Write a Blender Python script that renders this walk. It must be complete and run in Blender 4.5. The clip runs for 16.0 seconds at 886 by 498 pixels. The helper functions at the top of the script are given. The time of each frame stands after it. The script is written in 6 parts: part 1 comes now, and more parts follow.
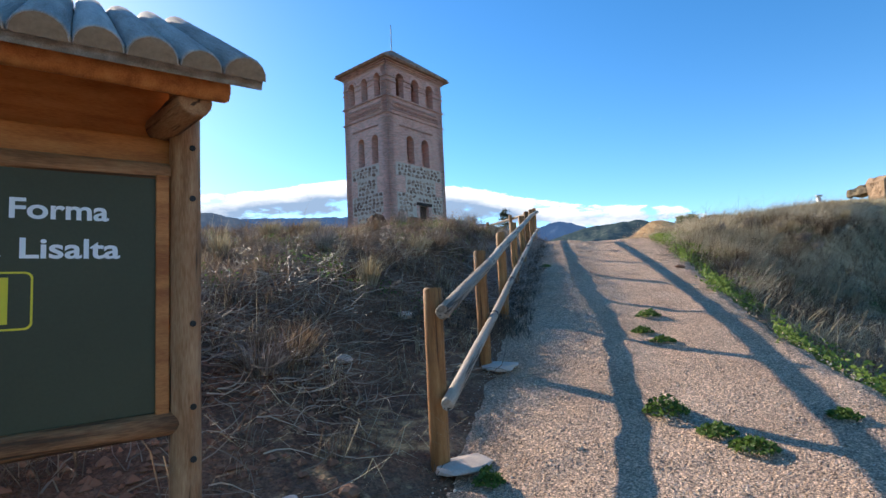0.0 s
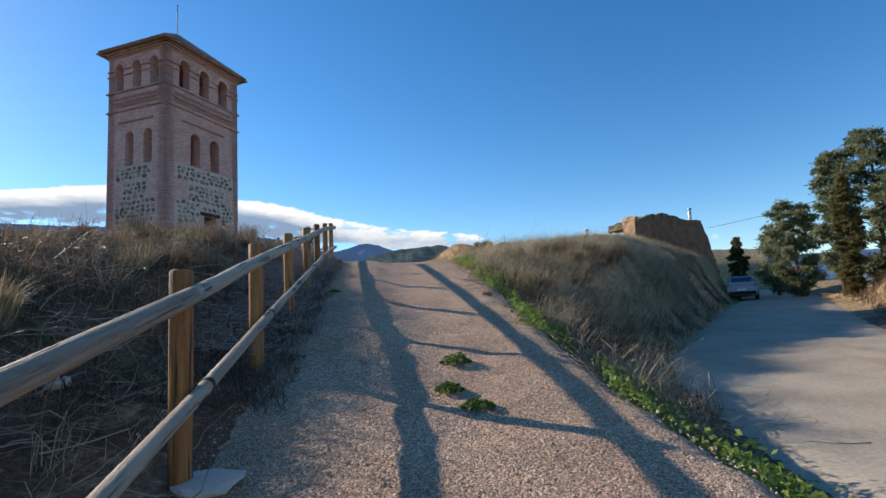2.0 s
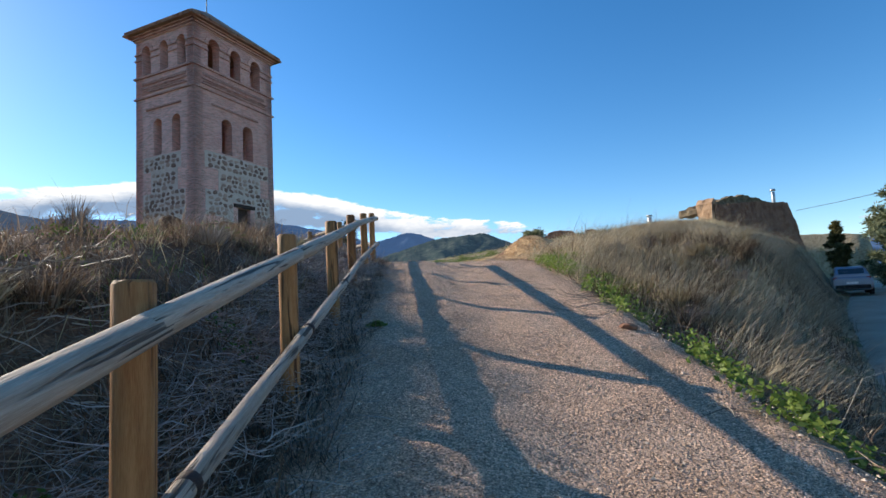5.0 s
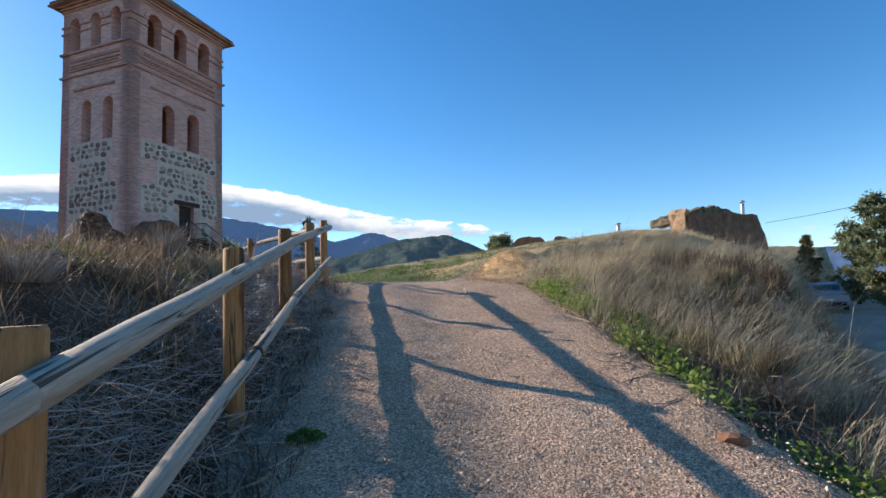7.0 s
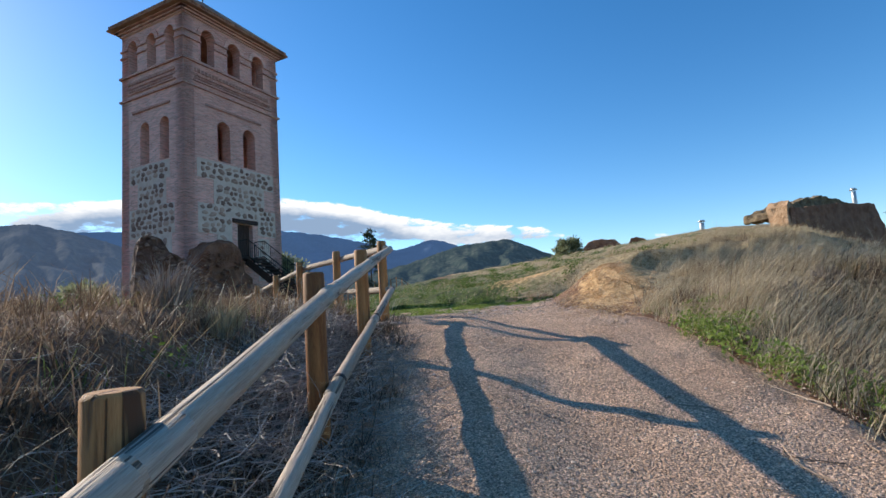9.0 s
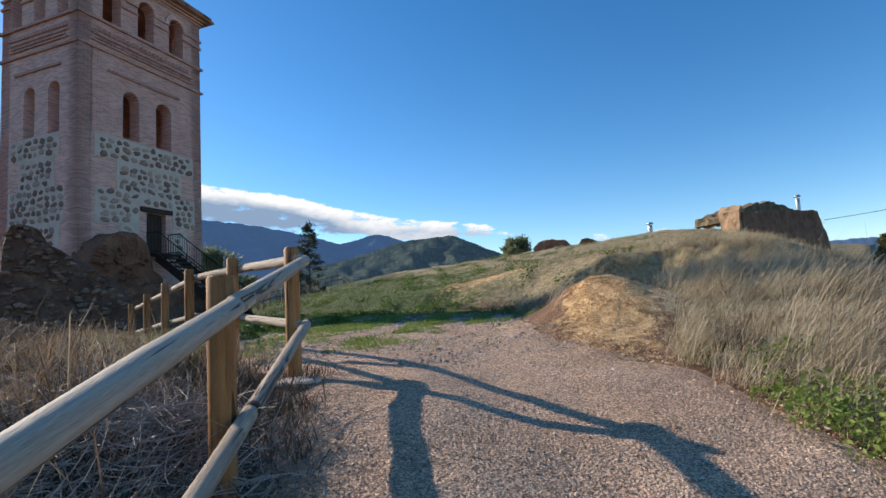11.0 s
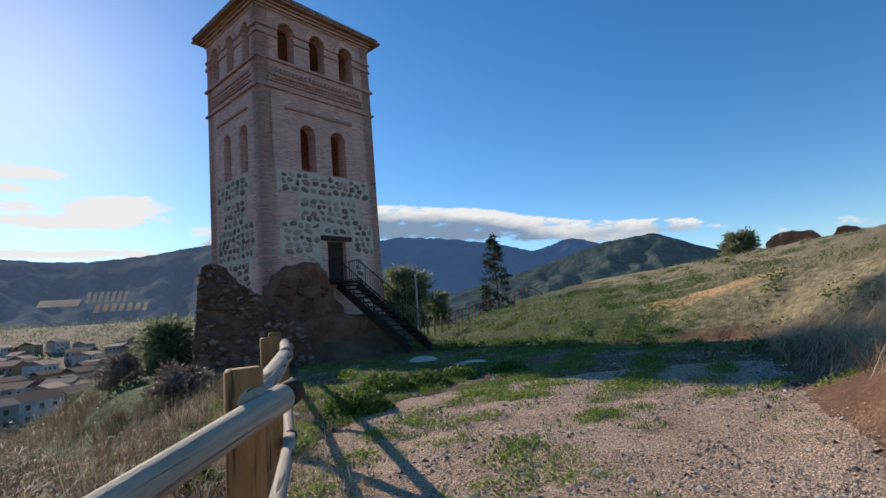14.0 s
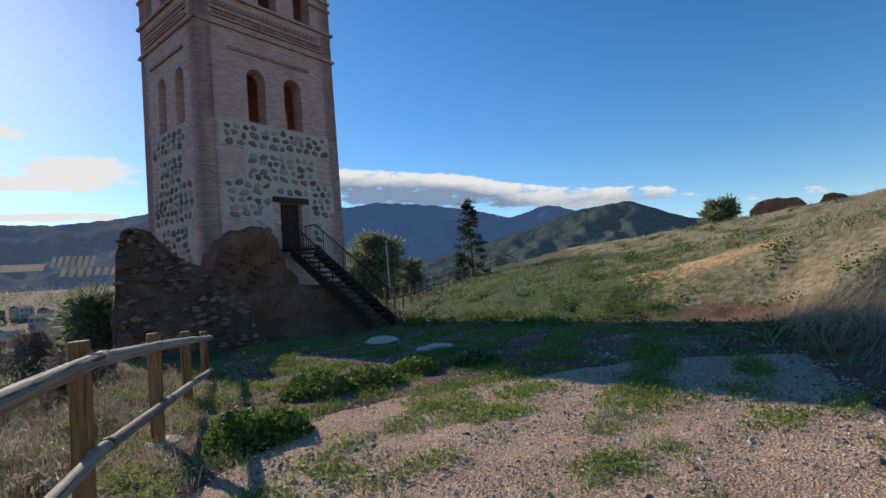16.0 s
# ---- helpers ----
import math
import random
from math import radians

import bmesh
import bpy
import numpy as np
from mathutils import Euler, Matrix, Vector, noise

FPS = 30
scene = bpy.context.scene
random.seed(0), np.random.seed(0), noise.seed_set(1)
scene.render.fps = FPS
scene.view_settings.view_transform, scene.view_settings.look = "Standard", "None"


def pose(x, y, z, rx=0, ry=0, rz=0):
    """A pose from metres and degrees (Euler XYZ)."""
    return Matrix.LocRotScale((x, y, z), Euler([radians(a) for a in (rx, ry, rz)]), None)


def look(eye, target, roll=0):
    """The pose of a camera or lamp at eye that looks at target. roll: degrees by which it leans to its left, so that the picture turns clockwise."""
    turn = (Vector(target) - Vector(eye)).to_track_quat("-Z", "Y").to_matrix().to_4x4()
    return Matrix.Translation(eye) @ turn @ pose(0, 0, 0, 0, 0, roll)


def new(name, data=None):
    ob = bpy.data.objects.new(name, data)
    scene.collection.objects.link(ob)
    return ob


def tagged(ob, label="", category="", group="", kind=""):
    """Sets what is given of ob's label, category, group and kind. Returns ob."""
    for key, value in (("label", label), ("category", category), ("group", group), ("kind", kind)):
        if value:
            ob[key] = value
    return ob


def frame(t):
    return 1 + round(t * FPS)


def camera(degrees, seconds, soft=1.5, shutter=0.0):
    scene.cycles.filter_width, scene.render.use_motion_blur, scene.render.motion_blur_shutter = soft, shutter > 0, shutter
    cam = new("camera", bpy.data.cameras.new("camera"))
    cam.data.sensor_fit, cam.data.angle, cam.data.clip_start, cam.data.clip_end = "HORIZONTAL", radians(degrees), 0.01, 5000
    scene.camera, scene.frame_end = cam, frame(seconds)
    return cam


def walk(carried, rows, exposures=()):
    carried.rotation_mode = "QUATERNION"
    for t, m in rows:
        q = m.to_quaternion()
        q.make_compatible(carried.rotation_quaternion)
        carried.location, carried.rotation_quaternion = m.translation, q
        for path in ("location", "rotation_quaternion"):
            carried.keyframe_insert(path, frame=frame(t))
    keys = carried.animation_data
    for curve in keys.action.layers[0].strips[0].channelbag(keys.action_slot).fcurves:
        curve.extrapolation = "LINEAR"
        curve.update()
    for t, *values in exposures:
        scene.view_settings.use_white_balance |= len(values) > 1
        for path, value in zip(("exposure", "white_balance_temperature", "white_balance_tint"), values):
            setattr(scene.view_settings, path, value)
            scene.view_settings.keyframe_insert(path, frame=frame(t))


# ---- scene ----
cam = camera(81.8, 16.0)
METRES, EYE, TILT, LEAN, TURN = 17.6, 1.4, 0.0, 0.0, 0.0
ROWS = [
    (0.0, 0.0, 0.0, 0.0, 0.24, 5.13, 2.71),
    (0.5, 0.0109, 0.025, 0.0028, -3.39, 6.08, 1.99),
    (1.0, 0.0232, 0.0513, 0.0048, -5.76, 5.51, 1.82),
    (1.5, 0.0307, 0.0814, 0.0064, -12.77, 5.09, 2.03),
    (2.0, 0.0393, 0.1131, 0.0085, -21.16, 6.43, 2.95),
    (2.5, 0.051, 0.1449, 0.0132, -32.17, 7.33, 2.48),
    (3.0, 0.0577, 0.175, 0.0196, -40.4, 6.93, 2.49),
    (3.5, 0.0654, 0.2078, 0.0247, -34.67, 4.94, 3.51),
    (4.0, 0.066, 0.24, 0.0292, -18.36, 4.84, 5.25),
    (6.5, 0.0924, 0.3842, 0.0628, -15.87, 5.52, 2.66),
    (7.0, 0.1004, 0.4164, 0.0699, -20.66, 5.31, 2.32),
    (7.5, 0.1049, 0.4513, 0.0745, -22.22, 3.97, 2.05),
    (8.0, 0.1096, 0.4802, 0.0818, -15.33, 5.71, 3.45),
    (10.5, 0.1421, 0.6338, 0.1164, -13.26, 6.45, 3.98),
    (11.0, 0.1532, 0.6692, 0.1214, -19.98, 5.4, 3.28),
    (11.5, 0.1679, 0.7001, 0.1269, -22.9, 3.85, 3.18),
    (12.0, 0.179, 0.7277, 0.1312, -21.2, 3.27, 3.77),
    (12.5, 0.1873, 0.7562, 0.1393, -18.33, 3.74, 5.47),
    (13.0, 0.1979, 0.7821, 0.1452, -9.93, 5.12, 6.4),
    (13.5, 0.2022, 0.8066, 0.1515, -1.73, 6.81, 5.31),
    (14.0, 0.2116, 0.831, 0.1561, 1.8, 7.67, 4.91),
    (14.5, 0.2171, 0.8575, 0.1594, 3.71, 8.42, 4.37),
    (15.0, 0.2216, 0.8859, 0.1613, 3.95, 8.08, 4.5),
    (15.5, 0.2285, 0.9169, 0.1642, 2.06, 5.52, 4.89),
    (16.0, 0.2293, 0.9494, 0.1664, -0.8, 3.65, 4.78),
]
walk(cam, [(t, pose(0, 0, EYE, TILT, LEAN, TURN) @ pose(METRES * x, METRES * y, METRES * z, 90 + pitch, roll, yaw)) for t, x, y, z, yaw, pitch, roll in ROWS],
     exposures=[(0.0, 0.9), (0.5, 0.65), (1.0, 0.4), (1.5, 0.25), (2.0, 0.45), (2.5, 0.75), (3.0, 0.9), (3.5, 0.92), (4.0, 0.75), (6.5, 0.53), (7.0, 0.62), (8.0, 0.7), (10.5, 0.35), (11.0, 0.46), (12.5, 0.5), (13.0, 0.3), (13.5, 0.14), (14.0, 0.18), (16.0, 0.1)])

# ---- world and sun ----
SUN_DIR = Vector((-0.613, 0.667, 0.423)).normalized()
SUN_EL = math.asin(SUN_DIR.z)
SUN_AZ = math.atan2(SUN_DIR.x, SUN_DIR.y)
world = bpy.data.worlds.new("sky_world")
scene.world = world
world.use_nodes = True
wn, wl = world.node_tree.nodes, world.node_tree.links
sky = wn.new("ShaderNodeTexSky")
sky.sky_type, sky.sun_disc = "NISHITA", False
sky.sun_elevation, sky.sun_rotation = SUN_EL, SUN_AZ
sky.altitude, sky.air_density, sky.dust_density, sky.ozone_density = 1500, 1.0, 0.45, 2.0
wn["Background"].inputs["Strength"].default_value = 0.135
tone = wn.new("ShaderNodeHueSaturation")
tone.inputs["Saturation"].default_value = 1.32
wl.new(sky.outputs[0], tone.inputs["Color"])
wl.new(tone.outputs[0], wn["Background"].inputs["Color"])
sun = new("sun", bpy.data.lights.new("sun", "SUN"))
sun.data.energy, sun.data.angle, sun.data.color = 4.2, radians(0.53), (1.0, 0.9, 0.76)
sun.matrix_world = look((0, 0, 60), Vector((0, 0, 60)) - SUN_DIR)

# ---- materials ----
def material(name, stops, scale=8.0, rough=0.85, bump=0.3, bump_scale=60.0, detail=8.0, metal=0.0, stretch=(1, 1, 1), vary=0.0, coords="Object", dist=0.02, fine=0.35, spec=0.3):
    """Two scales of noise through a colour ramp, with fine relief. stops: colours from dark to light."""
    m = bpy.data.materials.new(name)
    m.use_nodes = True
    n, l = m.node_tree.nodes, m.node_tree.links
    b = n["Principled BSDF"]
    tc, mp = n.new("ShaderNodeTexCoord"), n.new("ShaderNodeMapping")
    mp.inputs["Scale"].default_value = stretch
    l.new(tc.outputs[coords], mp.inputs[0])
    big, small = n.new("ShaderNodeTexNoise"), n.new("ShaderNodeTexNoise")
    big.inputs["Scale"].default_value, big.inputs["Detail"].default_value = scale, detail
    small.inputs["Scale"].default_value, small.inputs["Detail"].default_value = bump_scale, 4.0
    l.new(mp.outputs[0], big.inputs[0]), l.new(mp.outputs[0], small.inputs[0])
    mix = n.new("ShaderNodeMix")
    mix.inputs[0].default_value = fine
    l.new(big.outputs[0], mix.inputs[2]), l.new(small.outputs[0], mix.inputs[3])
    value = mix.outputs[0]
    if vary:
        info = n.new("ShaderNodeObjectInfo")
        geo = n.new("ShaderNodeNewGeometry")
        a = n.new("ShaderNodeMath"); a.operation = "ADD"
        l.new(info.outputs["Random"], a.inputs[0]), l.new(geo.outputs["Random Per Island"], a.inputs[1])
        f = n.new("ShaderNodeMath"); f.operation = "FRACT"
        l.new(a.outputs[0], f.inputs[0])
        s = n.new("ShaderNodeMath"); s.operation = "MULTIPLY_ADD"
        s.inputs[1].default_value = vary
        l.new(f.outputs[0], s.inputs[0])
        o = n.new("ShaderNodeMath"); o.operation = "SUBTRACT"
        l.new(value, o.inputs[0]); o.inputs[1].default_value = vary / 2
        l.new(o.outputs[0], s.inputs[2])
        value = s.outputs[0]
    ramp = n.new("ShaderNodeValToRGB")
    e = ramp.color_ramp.elements
    k = len(stops)
    for i, c in enumerate(stops):
        p = 0.3 + 0.4 * i / max(1, k - 1)
        el = e[i] if i < 2 else e.new(p)
        el.position, el.color = p, (*c, 1)
    l.new(value, ramp.inputs[0])
    l.new(ramp.outputs[0], b.inputs["Base Color"])
    bp = n.new("ShaderNodeBump")
    bp.inputs["Strength"].default_value, bp.inputs["Distance"].default_value = bump, dist
    l.new(mix.outputs[0], bp.inputs["Height"]), l.new(bp.outputs[0], b.inputs["Normal"])
    b.inputs["Roughness"].default_value, b.inputs["Metallic"].default_value = rough, metal
    b.inputs["Specular IOR Level"].default_value = spec
    return m


def leafy(name, stops, glow=0.35, rough=0.6):
    """Leaves and blades: colour by island, with light passing through."""
    m = bpy.data.materials.new(name)
    m.use_nodes = True
    n, l = m.node_tree.nodes, m.node_tree.links
    b, out = n["Principled BSDF"], n["Material Output"]
    geo, ramp = n.new("ShaderNodeNewGeometry"), n.new("ShaderNodeValToRGB")
    tc, big = n.new("ShaderNodeTexCoord"), n.new("ShaderNodeTexNoise")
    big.inputs["Scale"].default_value = 0.9
    l.new(tc.outputs["Object"], big.inputs[0])
    mix = n.new("ShaderNodeMix")
    mix.inputs[0].default_value = 0.5
    l.new(geo.outputs["Random Per Island"], mix.inputs[2]), l.new(big.outputs[0], mix.inputs[3])
    e = ramp.color_ramp.elements
    for i, c in enumerate(stops):
        p = 0.2 + 0.6 * i / max(1, len(stops) - 1)
        el = e[i] if i < 2 else e.new(p)
        el.position, el.color = p, (*c, 1)
    l.new(mix.outputs[0], ramp.inputs[0])
    l.new(ramp.outputs[0], b.inputs["Base Color"])
    b.inputs["Roughness"].default_value, b.inputs["Specular IOR Level"].default_value = rough, 0.25
    tr, ms = n.new("ShaderNodeBsdfTranslucent"), n.new("ShaderNodeMixShader")
    l.new(ramp.outputs[0], tr.inputs[0])
    ms.inputs[0].default_value = glow
    l.new(b.outputs[0], ms.inputs[1]), l.new(tr.outputs[0], ms.inputs[2]), l.new(ms.outputs[0], out.inputs[0])
    return m


M_GRAVEL = material("path_gravel", [(0.44, 0.27, 0.17), (0.60, 0.39, 0.26), (0.74, 0.51, 0.36)], 1.2, 0.95, 1.0, 75, dist=0.03, fine=0.55)

def gravelly(m, sizes, relief, contrast=0.55):
    """Adds small stones to a ground material: each with its own tone, rounded in relief."""
    n, l = m.node_tree.nodes, m.node_tree.links
    b = n["Principled BSDF"]
    colour, bump, tc = b.inputs["Base Color"].links[0].from_socket, b.inputs["Normal"].links[0].from_socket, n.new("ShaderNodeTexCoord")
    for size, share in sizes:
        vo, hs, mr, mul, bp = n.new("ShaderNodeTexVoronoi"), n.new("ShaderNodeHueSaturation"), n.new("ShaderNodeMapRange"), n.new("ShaderNodeSeparateColor"), n.new("ShaderNodeBump")
        vo.inputs["Scale"].default_value = 1 / size
        warp, wob = n.new("ShaderNodeTexNoise"), n.new("ShaderNodeVectorMath")
        warp.inputs["Scale"].default_value, warp.inputs["Detail"].default_value = 0.7 / size, 3
        wob.operation = "MULTIPLY_ADD"
        wob.inputs[1].default_value = (size * 1.6,) * 3
        l.new(tc.outputs["Object"], warp.inputs[0]), l.new(warp.outputs["Color"], wob.inputs[0]), l.new(tc.outputs["Object"], wob.inputs[2])
        l.new(wob.outputs[0], vo.inputs[0]), l.new(vo.outputs["Color"], mul.inputs[0])
        mr.inputs["To Min"].default_value, mr.inputs["To Max"].default_value = 1 - contrast * share, 1 + contrast * share
        l.new(mul.outputs[0], mr.inputs[0]), l.new(mr.outputs[0], hs.inputs["Value"]), l.new(colour, hs.inputs["Color"])
        colour = hs.outputs[0]
        bp.invert = True
        bp.inputs["Strength"].default_value, bp.inputs["Distance"].default_value = 1.0, size * relief
        l.new(vo.outputs["Distance"], bp.inputs["Height"]), l.new(bump, bp.inputs["Normal"])
        bump = bp.outputs[0]
    l.new(colour, b.inputs["Base Color"]), l.new(bump, b.inputs["Normal"])


gravelly(M_GRAVEL, [(0.0085, 1.0), (0.02, 0.35)], 0.7, 0.6)
M_PEBBLE = material("path_pebbles", [(0.29, 0.19, 0.12), (0.53, 0.37, 0.25), (0.76, 0.57, 0.42)], 30, 0.95, 0.2, 200, vary=0.9)
M_PEBBLE_GREY = material("hilltop_gravel", [(0.17, 0.125, 0.10), (0.38, 0.29, 0.23), (0.64, 0.53, 0.44)], 30, 0.95, 0.2, 200, vary=0.9)
M_CONC = material("road_concrete", [(0.30, 0.235, 0.165), (0.42, 0.34, 0.25), (0.55, 0.455, 0.345)], 0.7, 0.9, 0.6, 22, dist=0.02, fine=0.45, stretch=(1, 1, 1))
M_WOOD_POST = material("fence_wood_honey", [(0.17, 0.06, 0.018), (0.33, 0.14, 0.045), (0.46, 0.22, 0.08)], 3.5, 0.7, 0.35, 40, stretch=(8, 8, 0.7), vary=0.25)
M_WOOD_RAIL = material("weathered_rail_wood", [(0.19, 0.135, 0.095), (0.38, 0.295, 0.22), (0.56, 0.46, 0.36)], 3.0, 0.75, 0.5, 35, stretch=(10, 10, 0.5), vary=0.2)
M_BRICK = material("pale_red_brick", [(0.55, 0.255, 0.195), (0.68, 0.355, 0.28), (0.78, 0.455, 0.365)], 1.2, 0.92, 0.4, 40, vary=0.35)
M_MORTAR = material("lime_mortar", [(0.48, 0.37, 0.30), (0.60, 0.48, 0.39), (0.70, 0.58, 0.48)], 2.5, 0.95, 0.5, 50)
M_STONE = material("dark_field_stone", [(0.20, 0.115, 0.085), (0.33, 0.205, 0.155), (0.48, 0.325, 0.245)], 3.0, 0.85, 0.5, 25, vary=0.6)
M_TILE = material("roof_tile_clay", [(0.20, 0.10, 0.07), (0.32, 0.18, 0.12), (0.42, 0.27, 0.19)], 2.0, 0.9, 0.4, 30, vary=0.4)
M_DARKWOOD = material("dark_stained_wood", [(0.025, 0.014, 0.01), (0.05, 0.028, 0.02), (0.085, 0.05, 0.035)], 4, 0.7, 0.3, 40, stretch=(6, 6, 0.6))
M_IRON = material("dark_iron", [(0.02, 0.02, 0.02), (0.035, 0.033, 0.03), (0.06, 0.05, 0.045)], 8, 0.55, 0.15, 60, metal=0.7)
M_RUBBLE = material("ruin_rubble", [(0.13, 0.07, 0.05), (0.24, 0.14, 0.10), (0.36, 0.235, 0.175)], 2.5, 0.95, 0.9, 12, dist=0.08, vary=0.4)
M_ADOBE = material("red_earth_wall", [(0.15, 0.07, 0.042), (0.25, 0.125, 0.075), (0.36, 0.20, 0.125)], 1.6, 0.95, 0.7, 14, dist=0.06)


def ground_material():
    """Earth with straw litter, green growth and ochre soil where the ground's attributes say."""
    m = material("hill_ground", [(0.085, 0.042, 0.025), (0.17, 0.088, 0.05), (0.28, 0.16, 0.092)], 1.3, 0.97, 0.9, 24, dist=0.05)
    n, l = m.node_tree.nodes, m.node_tree.links
    b = n["Principled BSDF"]
    colour = b.inputs["Base Color"].links[0].from_socket
    tc = n.new("ShaderNodeTexCoord")
    for key, a, c, scale in (("straw", (0.20, 0.145, 0.075), (0.42, 0.33, 0.19), 5.0), ("green", (0.035, 0.05, 0.012), (0.10, 0.13, 0.035), 4.0), ("ochre", (0.47, 0.26, 0.105), (0.68, 0.44, 0.21), 7.0)):
        at, no, ramp, mix = n.new("ShaderNodeAttribute"), n.new("ShaderNodeTexNoise"), n.new("ShaderNodeValToRGB"), n.new("ShaderNodeMix")
        at.attribute_name = key
        no.inputs["Scale"].default_value, no.inputs["Detail"].default_value = scale, 9
        l.new(tc.outputs["Object"], no.inputs[0])
        ramp.color_ramp.elements[0].position, ramp.color_ramp.elements[0].color = 0.35, (*a, 1)
        ramp.color_ramp.elements[1].position, ramp.color_ramp.elements[1].color = 0.65, (*c, 1)
        l.new(no.outputs[0], ramp.inputs[0])
        lim, add = n.new("ShaderNodeMath"), n.new("ShaderNodeMath")
        add.operation, lim.operation, lim.use_clamp = "ADD", "MULTIPLY_ADD", True
        l.new(at.outputs["Fac"], add.inputs[0]), l.new(no.outputs[0], add.inputs[1])
        l.new(add.outputs[0], lim.inputs[0])
        lim.inputs[1].default_value, lim.inputs[2].default_value = 3.0, -2.1
        mix.data_type = "RGBA"
        l.new(lim.outputs[0], mix.inputs[0]), l.new(colour, mix.inputs[6]), l.new(ramp.outputs[0], mix.inputs[7])
        colour = mix.outputs[2]
    l.new(colour, b.inputs["Base Color"])
    return m


def courses(m, high=0.062, wide=0.27, joint=0.5):
    """Adds brick courses to a wall material: pale joints in relief, at true size."""
    n, l = m.node_tree.nodes, m.node_tree.links
    b = n["Principled BSDF"]
    colour = b.inputs["Base Color"].links[0].from_socket
    tc, sep, comb, add = n.new("ShaderNodeTexCoord"), n.new("ShaderNodeSeparateXYZ"), n.new("ShaderNodeCombineXYZ"), n.new("ShaderNodeMath")
    add.operation = "ADD"
    l.new(tc.outputs["Object"], sep.inputs[0])
    l.new(sep.outputs[0], add.inputs[0]), l.new(sep.outputs[1], add.inputs[1])
    l.new(add.outputs[0], comb.inputs[0]), l.new(sep.outputs[2], comb.inputs[1])
    bt = n.new("ShaderNodeTexBrick")
    bt.inputs["Scale"].default_value, bt.inputs["Mortar Size"].default_value, bt.inputs["Mortar Smooth"].default_value = 1.0, 0.011, 0.3
    bt.inputs["Brick Width"].default_value, bt.inputs["Row Height"].default_value = wide, high
    bt.inputs["Color1"].default_value, bt.inputs["Color2"].default_value, bt.inputs["Mortar"].default_value = (0, 0, 0, 1), (1, 1, 1, 1), (0.5, 0.5, 0.5, 1)
    l.new(comb.outputs[0], bt.inputs[0])
    hs, mix = n.new("ShaderNodeHueSaturation"), n.new("ShaderNodeMix")
    mr = n.new("ShaderNodeMapRange")
    mr.inputs["To Min"].default_value, mr.inputs["To Max"].default_value = 0.72, 1.25
    l.new(bt.outputs[0], mr.inputs[0]), l.new(mr.outputs[0], hs.inputs["Value"]), l.new(colour, hs.inputs["Color"])
    mix.data_type = "RGBA"
    l.new(bt.outputs["Fac"], mix.inputs[0]), l.new(hs.outputs[0], mix.inputs[6])
    mix.inputs[7].default_value = (0.70, 0.50, 0.42, 1)
    l.new(mix.outputs[2], b.inputs["Base Color"])
    bump = b.inputs["Normal"].links[0].from_node
    bp = n.new("ShaderNodeBump")
    bp.invert = True
    bp.inputs["Strength"].default_value, bp.inputs["Distance"].default_value = 0.8, 0.012
    l.new(bt.outputs["Fac"], bp.inputs["Height"]), l.new(bump.outputs[0], bp.inputs["Normal"]), l.new(bp.outputs[0], b.inputs["Normal"])
    return m


M_GROUND = ground_material()
gravelly(M_GROUND, [(0.013, 0.8), (0.033, 0.3)], 0.25, 0.4)
courses(M_BRICK)
M_LEAF = leafy("green_weed_leaf", [(0.05, 0.085, 0.015), (0.10, 0.16, 0.03), (0.18, 0.25, 0.06)], 0.42)
M_GRASS = leafy("green_grass", [(0.08, 0.11, 0.02), (0.15, 0.19, 0.04), (0.25, 0.28, 0.09)], 0.42)
M_STRAW = leafy("pale_dry_grass", [(0.22, 0.16, 0.085), (0.42, 0.33, 0.19), (0.62, 0.52, 0.34)], 0.3)
M_LONG = leafy("long_bleached_grass", [(0.28, 0.21, 0.125), (0.50, 0.405, 0.265), (0.72, 0.615, 0.44)], 0.3)
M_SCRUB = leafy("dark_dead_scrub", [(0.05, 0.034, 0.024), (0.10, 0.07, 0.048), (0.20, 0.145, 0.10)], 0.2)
M_TWIG = leafy("bleached_twigs", [(0.16, 0.12, 0.10), (0.32, 0.26, 0.22), (0.52, 0.45, 0.39)], 0.05)
M_DEAD = leafy("brown_dead_weed", [(0.09, 0.058, 0.036), (0.19, 0.125, 0.08), (0.40, 0.295, 0.20)], 0.35)
M_PINE = leafy("pine_needles", [(0.11, 0.125, 0.06), (0.23, 0.25, 0.135), (0.38, 0.40, 0.25)], 0.45)
M_SPRUCE = leafy("spruce_needles", [(0.025, 0.035, 0.02), (0.05, 0.065, 0.035), (0.09, 0.11, 0.06)], 0.25)
M_CYPRESS = leafy("cypress_needles", [(0.09, 0.085, 0.03), (0.17, 0.15, 0.055), (0.27, 0.23, 0.10)], 0.35)
M_TWIG_BROWN = leafy("brown_dead_twigs", [(0.12, 0.078, 0.052), (0.27, 0.19, 0.13), (0.48, 0.37, 0.265)], 0.1)
M_BARE = leafy("bare_winter_twigs", [(0.14, 0.10, 0.085), (0.22, 0.17, 0.14), (0.33, 0.26, 0.21)], 0.3)
M_BARK = material("tree_bark", [(0.05, 0.035, 0.025), (0.10, 0.07, 0.05), (0.16, 0.12, 0.09)], 5, 0.95, 0.8, 20, stretch=(4, 4, 0.6))
M_BOARD = material("dark_green_board", [(0.045, 0.044, 0.021), (0.052, 0.052, 0.025), (0.06, 0.06, 0.03)], 2, 0.55, 0.03, 80)
M_WHITE = material("white_letter_paint", [(0.74, 0.74, 0.74), (0.8, 0.8, 0.8)], 4, 0.5, 0.02, 60)
